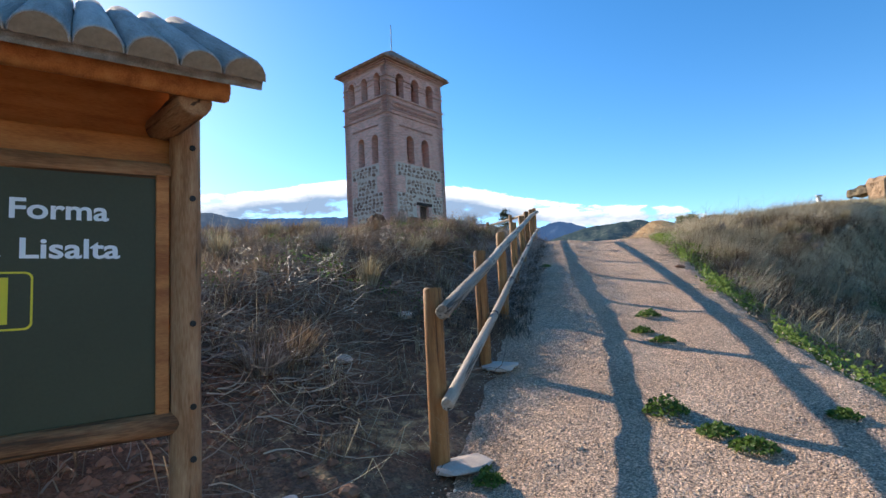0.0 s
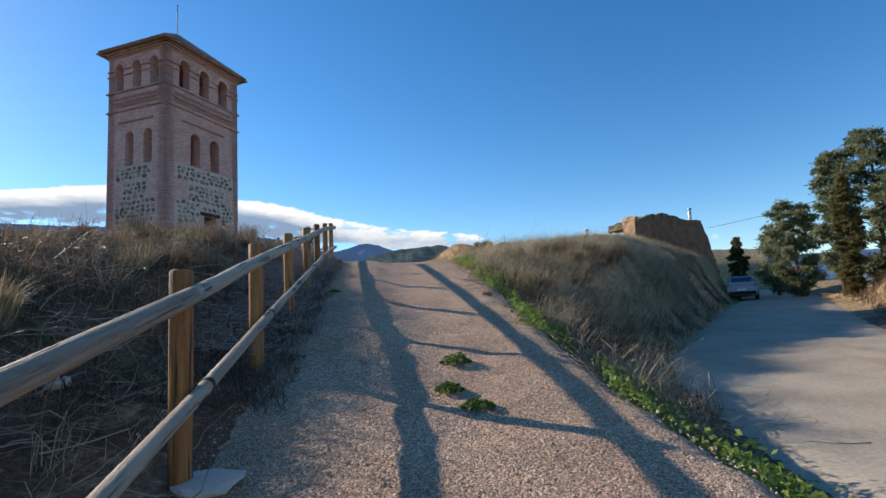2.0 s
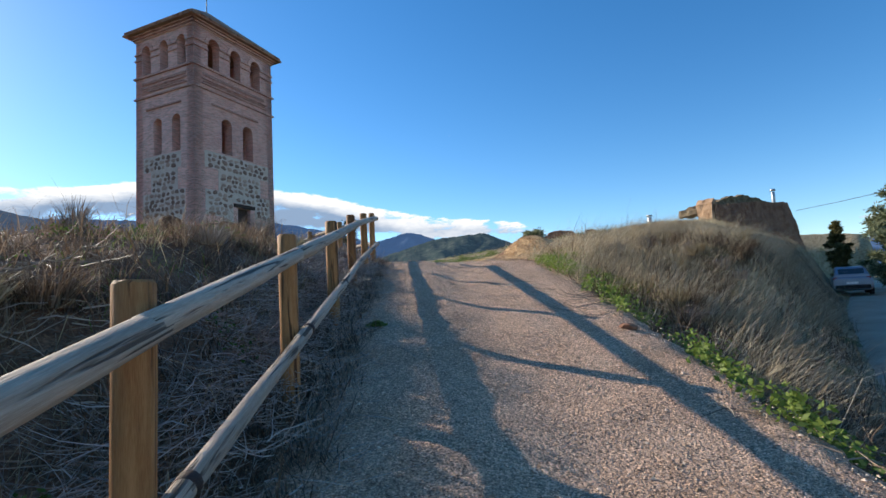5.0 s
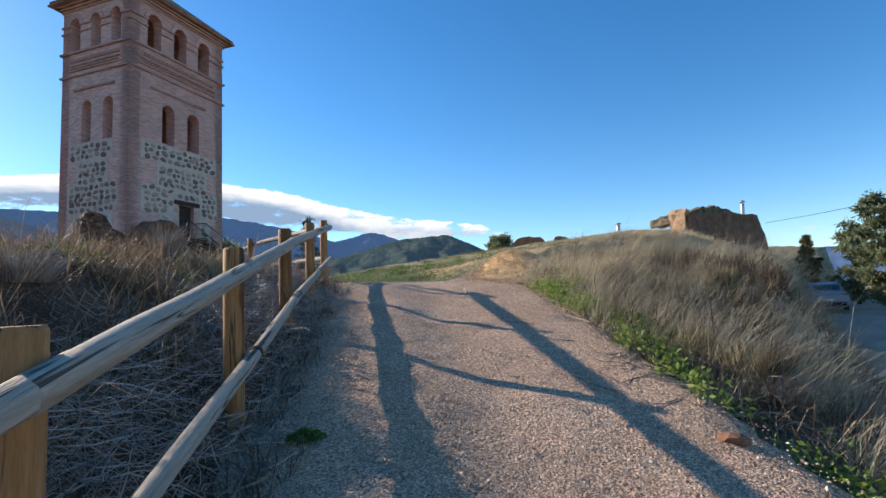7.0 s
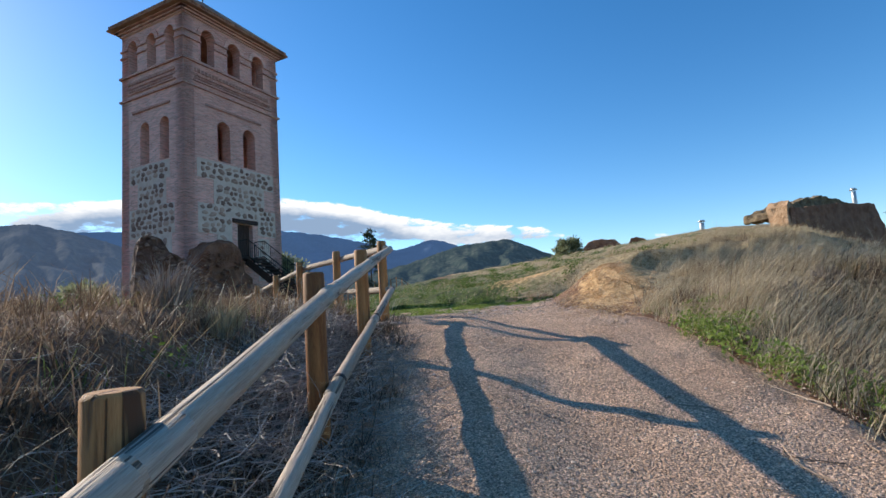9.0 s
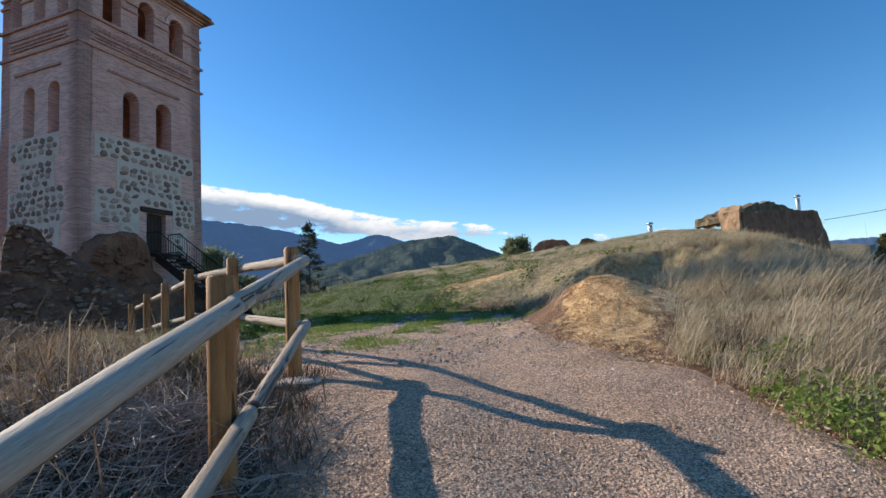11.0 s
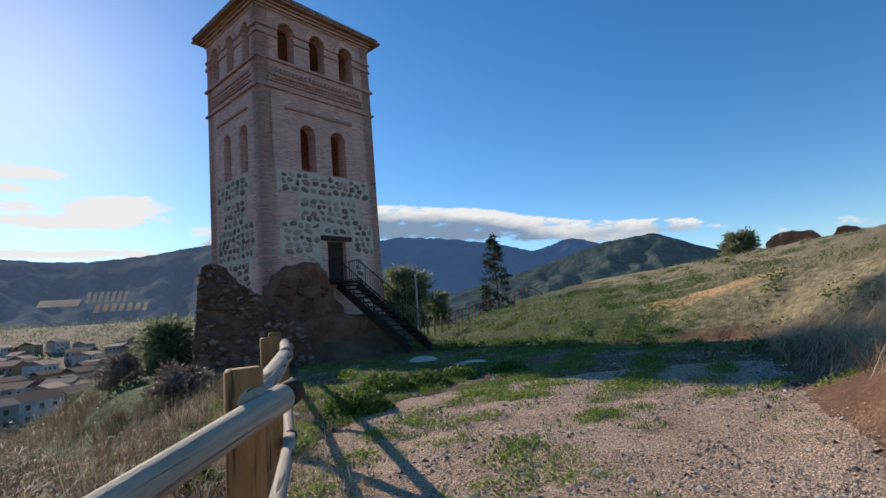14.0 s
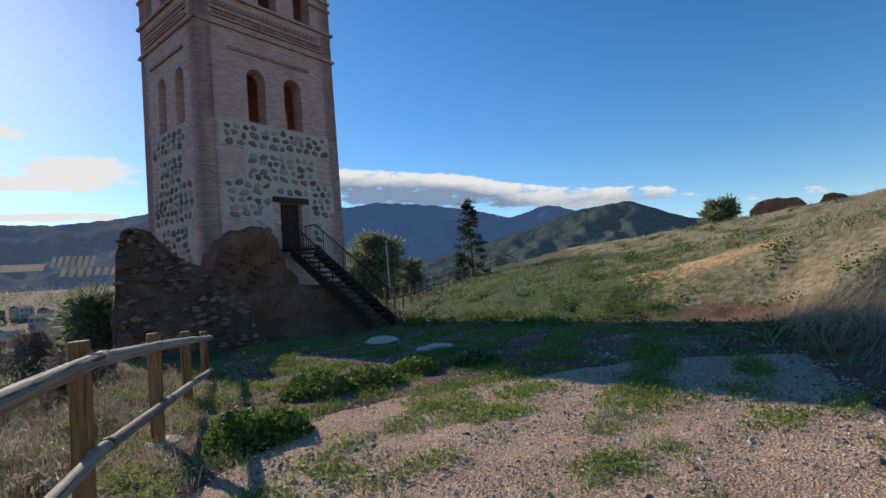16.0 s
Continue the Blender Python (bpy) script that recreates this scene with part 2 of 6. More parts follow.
M_YELLOW = material("yellow_sign_paint", [(0.62, 0.50, 0.03), (0.70, 0.57, 0.04)], 4, 0.5, 0.02, 60)
M_ORANGE_WOOD = material("orange_stained_wood", [(0.28, 0.085, 0.02), (0.50, 0.19, 0.055), (0.64, 0.29, 0.095)], 3.5, 0.6, 0.25, 40, stretch=(1, 6, 6), vary=0.2)
M_GREY_LOG = material("grey_weathered_log", [(0.20, 0.18, 0.16), (0.36, 0.33, 0.30), (0.52, 0.48, 0.44)], 3.0, 0.85, 0.5, 30, stretch=(8, 0.7, 8), vary=0.3)
M_LOG = material("knotty_log", [(0.12, 0.048, 0.018), (0.30, 0.14, 0.06), (0.48, 0.275, 0.14)], 3.0, 0.75, 0.4, 30, stretch=(6, 6, 0.8), vary=0.2)
M_CUT = material("sawn_log_end", [(0.17, 0.11, 0.065), (0.27, 0.185, 0.115), (0.38, 0.275, 0.175)], 10, 0.85, 0.3, 60)
M_PLASTER = material("white_house_wall", [(0.30, 0.27, 0.24), (0.44, 0.40, 0.37), (0.62, 0.58, 0.54)], 0.4, 0.9, 0.1, 6, vary=0.5)
M_ROOFS = material("village_roof_tile", [(0.14, 0.065, 0.05), (0.24, 0.12, 0.09), (0.33, 0.20, 0.15)], 0.5, 0.9, 0.3, 4, vary=0.6)
M_CARPAINT = material("silver_blue_car_paint", [(0.20, 0.25, 0.33), (0.24, 0.29, 0.37)], 3, 0.28, 0.0, 60, metal=0.5, spec=0.6)
M_GLASS = material("dark_car_glass", [(0.03, 0.04, 0.05), (0.035, 0.045, 0.055)], 3, 0.06, 0.0, 60, spec=0.8)
M_TYRE = material("black_rubber", [(0.012, 0.012, 0.012), (0.025, 0.025, 0.025)], 20, 0.85, 0.2, 80)
M_LAMPRED = material("red_lamp_plastic", [(0.30, 0.012, 0.01), (0.36, 0.016, 0.012)], 5, 0.2, 0.0, 60)
M_ZINC = material("pale_zinc_pipe", [(0.45, 0.45, 0.44), (0.6, 0.6, 0.58)], 6, 0.4, 0.1, 40, metal=0.6)
M_FIELD = material("pale_orchard_soil", [(0.38, 0.30, 0.22), (0.50, 0.41, 0.31)], 0.05, 1.0, 0.1, 2)
M_ADOBE_PALE = material("pale_earth_wall", [(0.24, 0.135, 0.07), (0.40, 0.255, 0.15), (0.55, 0.39, 0.26)], 2.2, 0.95, 1.0, 14, dist=0.09, fine=0.5)
M_TURF = material("dry_turf", [(0.09, 0.062, 0.035), (0.18, 0.13, 0.075), (0.30, 0.235, 0.14)], 2.5, 0.97, 1.0, 12, dist=0.08)
M_OCHRE = material("ochre_stones", [(0.46, 0.25, 0.10), (0.63, 0.39, 0.19), (0.76, 0.54, 0.32)], 6, 0.95, 0.5, 40, vary=0.5)
M_REDEARTH = material("dark_red_earth", [(0.12, 0.052, 0.03), (0.21, 0.095, 0.055), (0.31, 0.155, 0.095)], 1.6, 0.97, 0.8, 14, dist=0.06)


def checked(m, tone, along=1.1, across=26.0):
    """Long dark drying cracks and swirling grain in a rail or post."""
    n, l = m.node_tree.nodes, m.node_tree.links
    b = n["Principled BSDF"]
    colour, bump = b.inputs["Base Color"].links[0].from_socket, b.inputs["Normal"].links[0].from_socket
    tc, mp, no, r1, mix, bp, inf, av = [n.new("ShaderNode" + k) for k in ("TexCoord", "Mapping", "TexNoise", "ValToRGB", "Mix", "Bump", "ObjectInfo", "VectorMath")]
    av.operation = "ADD"
    mp.inputs["Scale"].default_value = (across, across, along)
    l.new(tc.outputs["Object"], av.inputs[0]), l.new(inf.outputs["Location"], av.inputs[1]), l.new(av.outputs[0], mp.inputs[0])
    l.new(mp.outputs[0], no.inputs[0])
    no.inputs["Scale"].default_value, no.inputs["Detail"].default_value, no.inputs["Distortion"].default_value = 1.0, 3.0, 1.2
    r1.color_ramp.elements[0].position, r1.color_ramp.elements[0].color = 0.36, (1, 1, 1, 1)
    r1.color_ramp.elements[1].position, r1.color_ramp.elements[1].color = 0.42, (0, 0, 0, 1)
    l.new(no.outputs[0], r1.inputs[0])
    mix.data_type = "RGBA"
    l.new(r1.outputs[0], mix.inputs[0]), l.new(colour, mix.inputs[6])
    mix.inputs[7].default_value = (*tone, 1)
    l.new(mix.outputs[2], b.inputs["Base Color"])
    bp.invert = True
    bp.inputs["Strength"].default_value, bp.inputs["Distance"].default_value = 0.8, 0.006
    l.new(r1.outputs[0], bp.inputs["Height"]), l.new(bump, bp.inputs["Normal"]), l.new(bp.outputs[0], b.inputs["Normal"])


checked(M_WOOD_RAIL, (0.10, 0.075, 0.055))
checked(M_WOOD_POST, (0.10, 0.04, 0.015), 0.9, 20.0)
checked(M_LOG, (0.08, 0.04, 0.02), 0.9, 18.0)
M_BRICK_RED = material("red_moulded_brick", [(0.40, 0.18, 0.13), (0.51, 0.255, 0.19), (0.61, 0.34, 0.26)], 2.0, 0.92, 0.4, 40, vary=0.3)
courses(M_BRICK_RED)
M_BRIGHT = leafy("bright_green_weed", [(0.10, 0.15, 0.025), (0.20, 0.27, 0.05), (0.33, 0.40, 0.11)], 0.4)
M_RUBBLE_PALE = material("pale_rubble", [(0.22, 0.14, 0.085), (0.36, 0.245, 0.155), (0.50, 0.36, 0.245)], 2.5, 0.95, 0.8, 12, dist=0.06, vary=0.4)

# ---- the lie of the land ----
CORRIDOR = [(-1.3, -8), (-0.85, 0), (0.02, 3.3), (3.05, 16.33), (1.4, 21.5), (0.0, 25.8), (-1.5, 31.5), (2.6, 34.8), (6.0, 31.0), (10.2, 27.8), (8.6, 22.6), (6.9, 19.6), (6.15, 17.3), (6.25, 15.2), (4.95, 10.3), (3.7, 5.9), (3.0, 2.5), (2.6, -8)]
ROAD = [(2.6, -8), (3.1, 1.5), (4.9, 5.2), (7.0, 8.3), (9.05, 10.4), (21.7, 19.9), (33, 27.6), (48, 42), (53, 40), (37, 25.5), (29.6, 20.0), (17.3, 11.3), (12.7, 7.7), (10.5, 5.9), (8.6, 1.5), (8, -8)]
GRAVEL = CORRIDOR[:4] + [(1.9, 19.6), (2.6, 22.6), (4.6, 23.6), (7.0, 24.2), (8.9, 23.6)] + CORRIDOR[11:]
HILLTOP = [(-16, -30), (-15, 8), (-9, 15), (-3, 17.6), (1.0, 19.6), (-0.5, 25.6), (-5, 29.5), (-10, 36), (-6, 42), (3, 47), (10, 62), (45, 78), (70, 50), (75, -30)]
MEADOW = [(2.6, 34.8), (6.0, 31.0), (10.2, 27.8), (12.5, 31), (12, 40), (6, 50), (2, 46)]


def away(px, py, poly):
    """Distance from a polygon's edge, negative inside."""
    best = np.full(px.shape, 1e9)
    inside = np.zeros(px.shape, bool)
    for (ax, ay), (bx, by) in zip(poly, poly[1:] + poly[:1]):
        dx, dy = bx - ax, by - ay
        k = np.clip(((px - ax) * dx + (py - ay) * dy) / (dx * dx + dy * dy), 0, 1)
        best = np.minimum(best, (px - ax - k * dx) ** 2 + (py - ay - k * dy) ** 2)
        if dy:
            inside ^= ((ay > py) != (by > py)) & (px < dx * (py - ay) / dy + ax)
    d = np.sqrt(best)
    return np.where(inside, -d, d)


def ease(a, b, v):
    k = np.clip((v - a) / (b - a), 0, 1)
    return k * k * (3 - 2 * k)


def waves(px, py, size, seed):
    """Cheap smooth noise, about -1 to 1."""
    r = np.random.RandomState(seed)
    total = np.zeros(px.shape)
    for i in range(7):
        a, f, p = r.uniform(0, 6.283), r.uniform(0.6, 1.7) / size * 6.283, r.uniform(0, 6.283)
        total += np.sin((px * math.cos(a) + py * math.sin(a)) * f + p + 0.8 * np.sin(f * 0.7 * (py - px)))
    return total / 3.6


PROFILE = ([-8, -3.4, 0, 4, 8, 12, 14, 18], [-0.7, -0.12, 0.3, 1.0, 1.88, 2.68, 2.92, 3.0])


def path_z(px, py):
    s = (px + 0.07) * 0.228 + (py - 3.3) * 0.974
    d = (px - 0.02) * 0.974 - (py - 3.3) * 0.228
    z = sum(np.interp(s + o, *PROFILE) for o in (-0.8, 0, 0.8)) / 3
    return z + 0.12 * ease(1.7, 0.8, d) * ease(1.0, 6.0, s) * ease(16, 12, s)


def road_z(px, py):
    return np.interp(px * 0.8 + py * 0.6, [-8, 6, 12, 42, 75], [-0.75, 0.12, 0.27, 1.0, 1.8])


def land(px, py, fine=True):
    px, py = np.asarray(px, float), np.asarray(py, float)
    dc, dr, dh = away(px, py, CORRIDOR), away(px, py, ROAD), away(px, py, HILLTOP)
    zp, zr = path_z(px, py), road_z(px, py)
    side = (px - 0.02) * 0.974 - (py - 3.3) * 0.228
    # bank beside the fence, the mound across the path, and the meadow past the top
    left = np.interp(py, [-6, 0, 4, 6, 8, 10, 12, 15, 20], [0.4, 0.8, 1.4, 1.72, 2.12, 2.62, 3.0, 3.3, 3.1]) - 0.05 * np.clip(-px - 7, 0, 20)
    right = np.clip(3.45 + 0.07 * (px - 9) + 0.06 * (py - 13), 2.2, 6.1) - 1.3 * ease(12, 5, py)
    north = np.minimum(3.0 + 0.15 * np.clip(px - 4, 0, 99) + 0.05 * np.clip(py - 34, 0, 40), 6.6)
    kn = ease(20, 29, py - 0.35 * px)
    far_right = right * (1 - kn) + north * kn
    wide = np.interp(py, [1, 4, 6, 9], [5.1, 4.3, 3.4, 1.9])
    k_left = ease(-0.1, 1.0, dc / wide)
    k_right = ease(0.3, 4.5, dc) * ease(0.3, 4.0 + 5.0 * ease(28, 20, py), dr)
    east = ease(0.5, 2.5, side) * (1 - kn) + kn
    z = zp + (left - zp) * k_left * (1 - east) + (far_right - zp) * k_right * east
    # south of the road
    south = (px * 0.6 - py * 0.8) > 0.6
    rise = road_z(px, py) + ease(0.3, 5.2, dr) * np.interp(px * 0.8 + py * 0.6, [0, 11.5, 14, 17.5, 23, 30, 33, 36, 42], [0.5, 0.6, 1.5, 2.5, 3.25, 3.7, 3.2, 1.0, 0.6])
    z = np.where((dc > 0) & south, rise, z)
    # the mound leans back from the lane
    reach = np.interp(px, [4, 5, 6, 9, 11], [0.3, 0.5, 0.9, 1.7, 4.5])
    z = np.where(south | (dc <= 0), z, np.minimum(z, np.maximum(zr, zr - 0.15 + 0.467 * (dr + reach))))
    k = ease(2.2, 0.0, dr) * ease(-0.2, 0.8, dc)
    z = z * (1 - k) + zr * k
    # the knoll that carries the earth-built hut, steep towards the lane
    z += 1.5 * np.exp(-(((px - 37) / 9) ** 2 + ((py - 46) / 6) ** 2)) * ease(0.5, 6, dr)
    # spoil heap
    z += 0.6 * np.exp(-(((px - 7.9 - 0.3 * (py - 18.8)) / 1.0) ** 2 + ((py - 18.8) / 1.5) ** 2))
    # the hollow beside the spoil heap
    rim = np.hypot((px - 12.9) / 4.4, (py - 23.9) / 3.4) + 0.05 * waves(px, py, 2.0, 31)
    z = z + (np.minimum(z, 3.02 + 0.1 * np.clip(px - 11, 0, 9)) - z) * ease(1.05, 0.78, rim)
    # heap of earth under the tower
    tx, ty = px + 2.9, py - 37.0
    z = z + (4.6 - z) * ease(5.6, 3.0, np.hypot(tx, ty))
    # fall to the valley
    z = z - np.minimum(19.0, 0.55 * np.clip(dh, 0, 1e9) * ease(0, 2.5, dh)) + 0.12 * np.clip(dh - 250, 0, 350) * ease(10, -60, px)
    if fine:
        rough = ease(0.0, 1.0, dc) * ease(0.0, 0.8, dr)
        z = z + rough * (0.08 * waves(px, py, 3.1, 3) + 0.03 * waves(px, py, 0.9, 4)) + 0.012 * waves(px, py, 0.9, 5)
    return z


def axis(lo, hi, step, end, grow=1.06):
    mid = list(np.arange(lo, hi + step / 2, step))
    up, s = [hi], step
    while up[-1] < end:
        s *= grow
        up.append(up[-1] + s)
    down, s = [lo], step
    while down[-1] > -end:
        s *= grow
        down.append(down[-1] - s)
    return np.array(down[:0:-1] + mid + up[1:])


def mesh_of(name, verts, faces, mat=None, smooth=True):
    me = bpy.data.meshes.new(name)
    verts, faces = np.asarray(verts, np.float32), np.asarray(faces, np.int32)
    n = faces.shape[1]
    me.vertices.add(len(verts)), me.loops.add(faces.size), me.polygons.add(len(faces))
    me.vertices.foreach_set("co", verts.ravel())
    me.loops.foreach_set("vertex_index", faces.ravel())
    me.polygons.foreach_set("loop_start", np.arange(0, faces.size, n, dtype=np.int32))
    me.polygons.foreach_set("use_smooth", np.full(len(faces), smooth))
    me.update(calc_edges=True)
    if mat:
        me.materials.append(mat)
    return me


def quads(nx, ny):
    i = np.arange(nx * ny).reshape(ny, nx)
    return np.stack([i[:-1, :-1], i[:-1, 1:], i[1:, 1:], i[1:, :-1]], -1).reshape(-1, 4)


gx, gy = axis(-12, 40, 0.22, 4500), axis(-4, 36, 0.2, 4500)
GX, GY = np.meshgrid(gx, gy)
GZ = land(GX, GY) - 0.06 * ease(0.25, 0.0, away(GX, GY, GRAVEL)) - 0.06 * ease(0.2, 0.0, away(GX, GY, ROAD))
ground = new("ground", mesh_of("ground", np.stack([GX, GY, GZ], -1).reshape(-1, 3), quads(len(gx), len(gy)), M_GROUND))
tagged(ground, "dry reddish earth under weeds on a hilltop", "ground", kind="structure")


def shares(px, py):
    """How far straw, green growth and bare ochre earth cover the ground."""
    px, py = np.asarray(px, float), np.asarray(py, float)
    dc, dh = away(px, py, CORRIDOR), away(px, py, HILLTOP)
    side = (px - 0.02) * 0.974 - (py - 3.3) * 0.228
    north = ease(23, 30, py - 0.3 * px)
    straw = np.clip(ease(1.0, 3.5, side) * ease(0.8, 2.5, dc) * (0.35 + 0.65 * ease(9, 14, py)) , 0, 1) * (1 - 0.35 * north) * (1 - 0.6 * (px * 0.6 - py * 0.8 > 0.6))
    green = 0.8 * north * ease(20, 6, px + 2 * waves(px, py, 6, 21)) * ease(-0.5, 1.0, dc)
    green += 0.28 * ease(2.0, 0.2, dc) * ease(1.2, 2.5, side) * ease(13, 8, py)
    green += 0.5 * ease(0.25, 0.7, waves(px, py, 3.5, 22)) * ease(0.5, 2, dc) * (0.15 + 0.85 * ease(-1, 1, side))
    ochre = np.exp(-(((px - 6.35 - 0.66 * (py - 16.2)) / 0.75) ** 2 + ((py - 18.0) / 1.6) ** 2)) + 0.9 * np.exp(-(((px - 12.6) / 2.2) ** 2 + ((py - 32.5) / 1.6) ** 2))
    ochre += 0.3 * ease(18, 22, px) * ease(5.5, 1.0, np.abs(away(px, py, ROAD) - 1.5) + 0.8 * waves(px, py, 4, 25)) * ease(40, 20, py)
    ochre += np.exp(-(((px - 21) / 3.0) ** 2 + ((py - 9.2) / 1.0) ** 2)) + 0.9 * np.exp(-(((px - 34) / 2.0) ** 2 + ((py - 22.3) / 1.6) ** 2))
    ochre += 0.12 * ease(8, 2, py) * ease(0.0, 0.5, waves(px, py, 2.2, 23)) * ease(1.2, 0, side)
    ochre += 0.2 * ease(1.2, 0.6, side) * ease(1.3, 0.5, dc) * ease(0.05, 0.25, dc) * ease(9.5, 7, py)
    far = ease(15, 80, dh)
    foot = ease(4.2, 7.0, np.hypot(px + 2.9, py - 37.0))
    green, straw = green * foot, straw * foot
    return np.clip(straw * (1 - far), 0, 1), np.clip(green * (1 - far) + 0.22 * far, 0, 1), np.clip(ochre, 0, 1)


for key, values in zip(("straw", "green", "ochre"), shares(GX, GY)):
    ground.data.attributes.new(key, "FLOAT", "POINT").data.foreach_set("value", values.ravel().astype(np.float32))


def surface(name, poly, step, lift, mat, jag=0.0, seed=1):
    """A skin laid over the land inside a polygon, with an uneven rim."""
    p = np.array(poly)
    sx, sy = np.arange(max(-14, p[:, 0].min()) - 1, p[:, 0].max() + 1, step), np.arange(max(-8, p[:, 1].min()), p[:, 1].max() + 1, step)
    X, Y = np.meshgrid(sx, sy)
    d = away(X, Y, poly) + jag * waves(X, Y, 1.1, seed) + 0.5 * jag * waves(X, Y, 0.4, seed + 1)
    Z = land(X, Y, False) + lift + 0.012 * waves(X, Y, 0.9, 5) + 0.006 * waves(X, Y, 0.23, 6) - 0.06 * ease(-0.3, 0.1, d)
    f = quads(len(sx), len(sy))
    keep = (d.ravel()[f] < 0.12).all(1)
    f = f[keep]
    used, inv = np.unique(f, return_inverse=True)
    v = np.stack([X, Y, Z], -1).reshape(-1, 3)[used]
    return new(name, mesh_of(name, v, inv.reshape(-1, 4), mat))


path = tagged(surface("path", GRAVEL, 0.1, 0.0, M_GRAVEL, 0.06), "pale pinkish gravel footpath climbing the hill", "path", kind="structure")
road = tagged(surface("road", ROAD, 0.12, 0.0, M_CONC, 0.04, 9), "worn pale concrete lane", "road", kind="structure")

# ---- things ----
def part(name, bm, mat, parent=None, label=""):
    me = bpy.data.meshes.new(name)
    bm.to_mesh(me)
    bm.free()
    me.materials.append(mat)
    ob = new(name, me)
    if parent:
        ob.parent = parent
    if label:
        ob["label"] = label
    return ob


def put(bm, m, geom):
    bmesh.ops.transform(bm, matrix=m, verts=geom)


def box(bm, size, m, bevel=0.0):
    g = bmesh.ops.create_cube(bm, size=1.0)["verts"]
    put(bm, m @ Matrix.Diagonal((*size, 1)), g)
    if bevel:
        e = list({e for v in g for e in v.link_edges})
        bmesh.ops.bevel(bm, geom=e, offset=bevel, segments=2, affect="EDGES", profile=0.6)
    return g


def empty(name, m, label="", category="", group=""):
    ob = new(name)
    ob.matrix_world = m
    return tagged(ob, label, category, group)


def level(x, y):
    return float(land(np.array([x]), np.array([y]))[0])


def rod(bm, a, b, r, sides=10, wob=0.0, r2=None):
    """A round pole from a to b with softened ends."""
    a, b = Vector(a), Vector(b)
    d = b - a
    q = d.to_track_quat("Z", "Y").to_matrix().to_4x4()
    r2 = r if r2 is None else r2
    L = d.length
    n = 3 if wob else 0
    rings = [(0, 0.86), (min(0.012, L / 8), 1.0)] + [((i + 1) / (n + 1) * L, 1 + random.uniform(-wob, wob)) for i in range(n)] + [(L - min(0.012, L / 8), 1.0), (L, 0.86)]
    rows = []
    for z, k in rings:
        rr = (r + (r2 - r) * z / L) * k
        ox, oy = (random.uniform(-wob, wob) * r, random.uniform(-wob, wob) * r) if wob and 0 < z < L else (0, 0)
        rows.append([bm.verts.new(Matrix.Translation(a) @ q @ Vector((ox + rr * math.cos(t), oy + rr * math.sin(t), z))) for t in [6.28318 * j / sides for j in range(sides)]])
    for p, s in zip(rows, rows[1:]):
        for j in range(sides):
            f = bm.faces.new((p[j], p[(j + 1) % sides], s[(j + 1) % sides], s[j]))
            f.smooth = True
    bm.faces.new(rows[0][::-1]), bm.faces.new(rows[-1])


def upright(name, base, top_z, r, mat, parent):
    """A pole as a part with its own upright grain."""
    bm = bmesh.new()
    rod(bm, (0, 0, 0), (0, 0, top_z - base[2]), r, 14, 0.02)
    ob = part(name, bm, mat, parent)
    ob.location = base
    return ob


def laid(name, a, b, r, mat, parent, sides=12, wob=0.05):
    a, b = Vector(a), Vector(b)
    bm = bmesh.new()
    rod(bm, (0, 0, 0), (0, 0, (b - a).length), r, sides, wob)
    ob = part(name, bm, mat, parent)
    ob.matrix_local = Matrix.Translation(a) @ (b - a).to_track_quat("Z", "Y").to_matrix().to_4x4()
    return ob


# ---- the wooden fence along the path ----
def fence(posts, label, side, joints, skip=0):
    root = empty("wooden_fence", Matrix.Identity(4), label, "fence", "wooden fences on the hill")
    for x, y, top in posts[skip:]:
        base = level(x, y) - 0.12
        upright("post", (x, y, base), top, 0.062, M_WOOD_POST, root)
    for low, drop in ((False, 0.125), (True, 0.68)):
        for i, j in joints:
            (ax, ay, az), (bx, by, bz) = posts[i], posts[j]
            d = Vector((bx - ax, by - ay, bz - az)).normalized()
            n = Vector((d.y, -d.x, 0)).normalized() * 0.1 * side
            off = Vector((0, 0, -drop)) + n
            laid("rail", Vector((ax, ay, az)) + off - d * 0.16, Vector((bx, by, bz)) + off + d * 0.08, 0.041 if low else 0.048, M_WOOD_RAIL, root)
            # dark band where two rails meet
            bm = bmesh.new()
            rod(bm, Vector((bx, by, bz)) + off + d * 0.09, Vector((bx, by, bz)) + off + d * 0.15, 0.044, 12)
            part("joint", bm, M_DARKWOOD, root, "dark rusted joint between rails")
    return root


FENCE = [(-0.08, 3.32, 1.45), (0.37, 5.18, 1.83), (0.80, 7.02, 2.22), (1.24, 8.88, 2.60), (1.68, 10.72, 2.98), (2.10, 12.58, 3.36), (2.54, 14.42, 3.70), (2.99, 16.35, 4.04)]
fence(FENCE, "weathered round-rail wooden fence beside the gravel path", 1, [(i, i + 1) for i in range(7)])
FENCE_TOP = [(2.9, 16.42, 4.06), (2.45, 18.05, 4.12), (1.80, 19.94, 4.15), (1.21, 21.85, 4.06), (0.60, 23.72, 3.95), (-0.09, 25.79, 3.81)]
fence(FENCE_TOP, "pale wooden fence at the edge of the hilltop", 1, [(i, i + 1) for i in range(5)], 1)

# ---- the brick and stone tower ----
TOWER = pose(-3.33, 33.46, 0.06, 0, 0, 50.0)
TW, TD = 5.78, 4.42
tower = empty("bell_tower", TOWER, "tall brick and field-stone bell tower with arched openings", "tower")


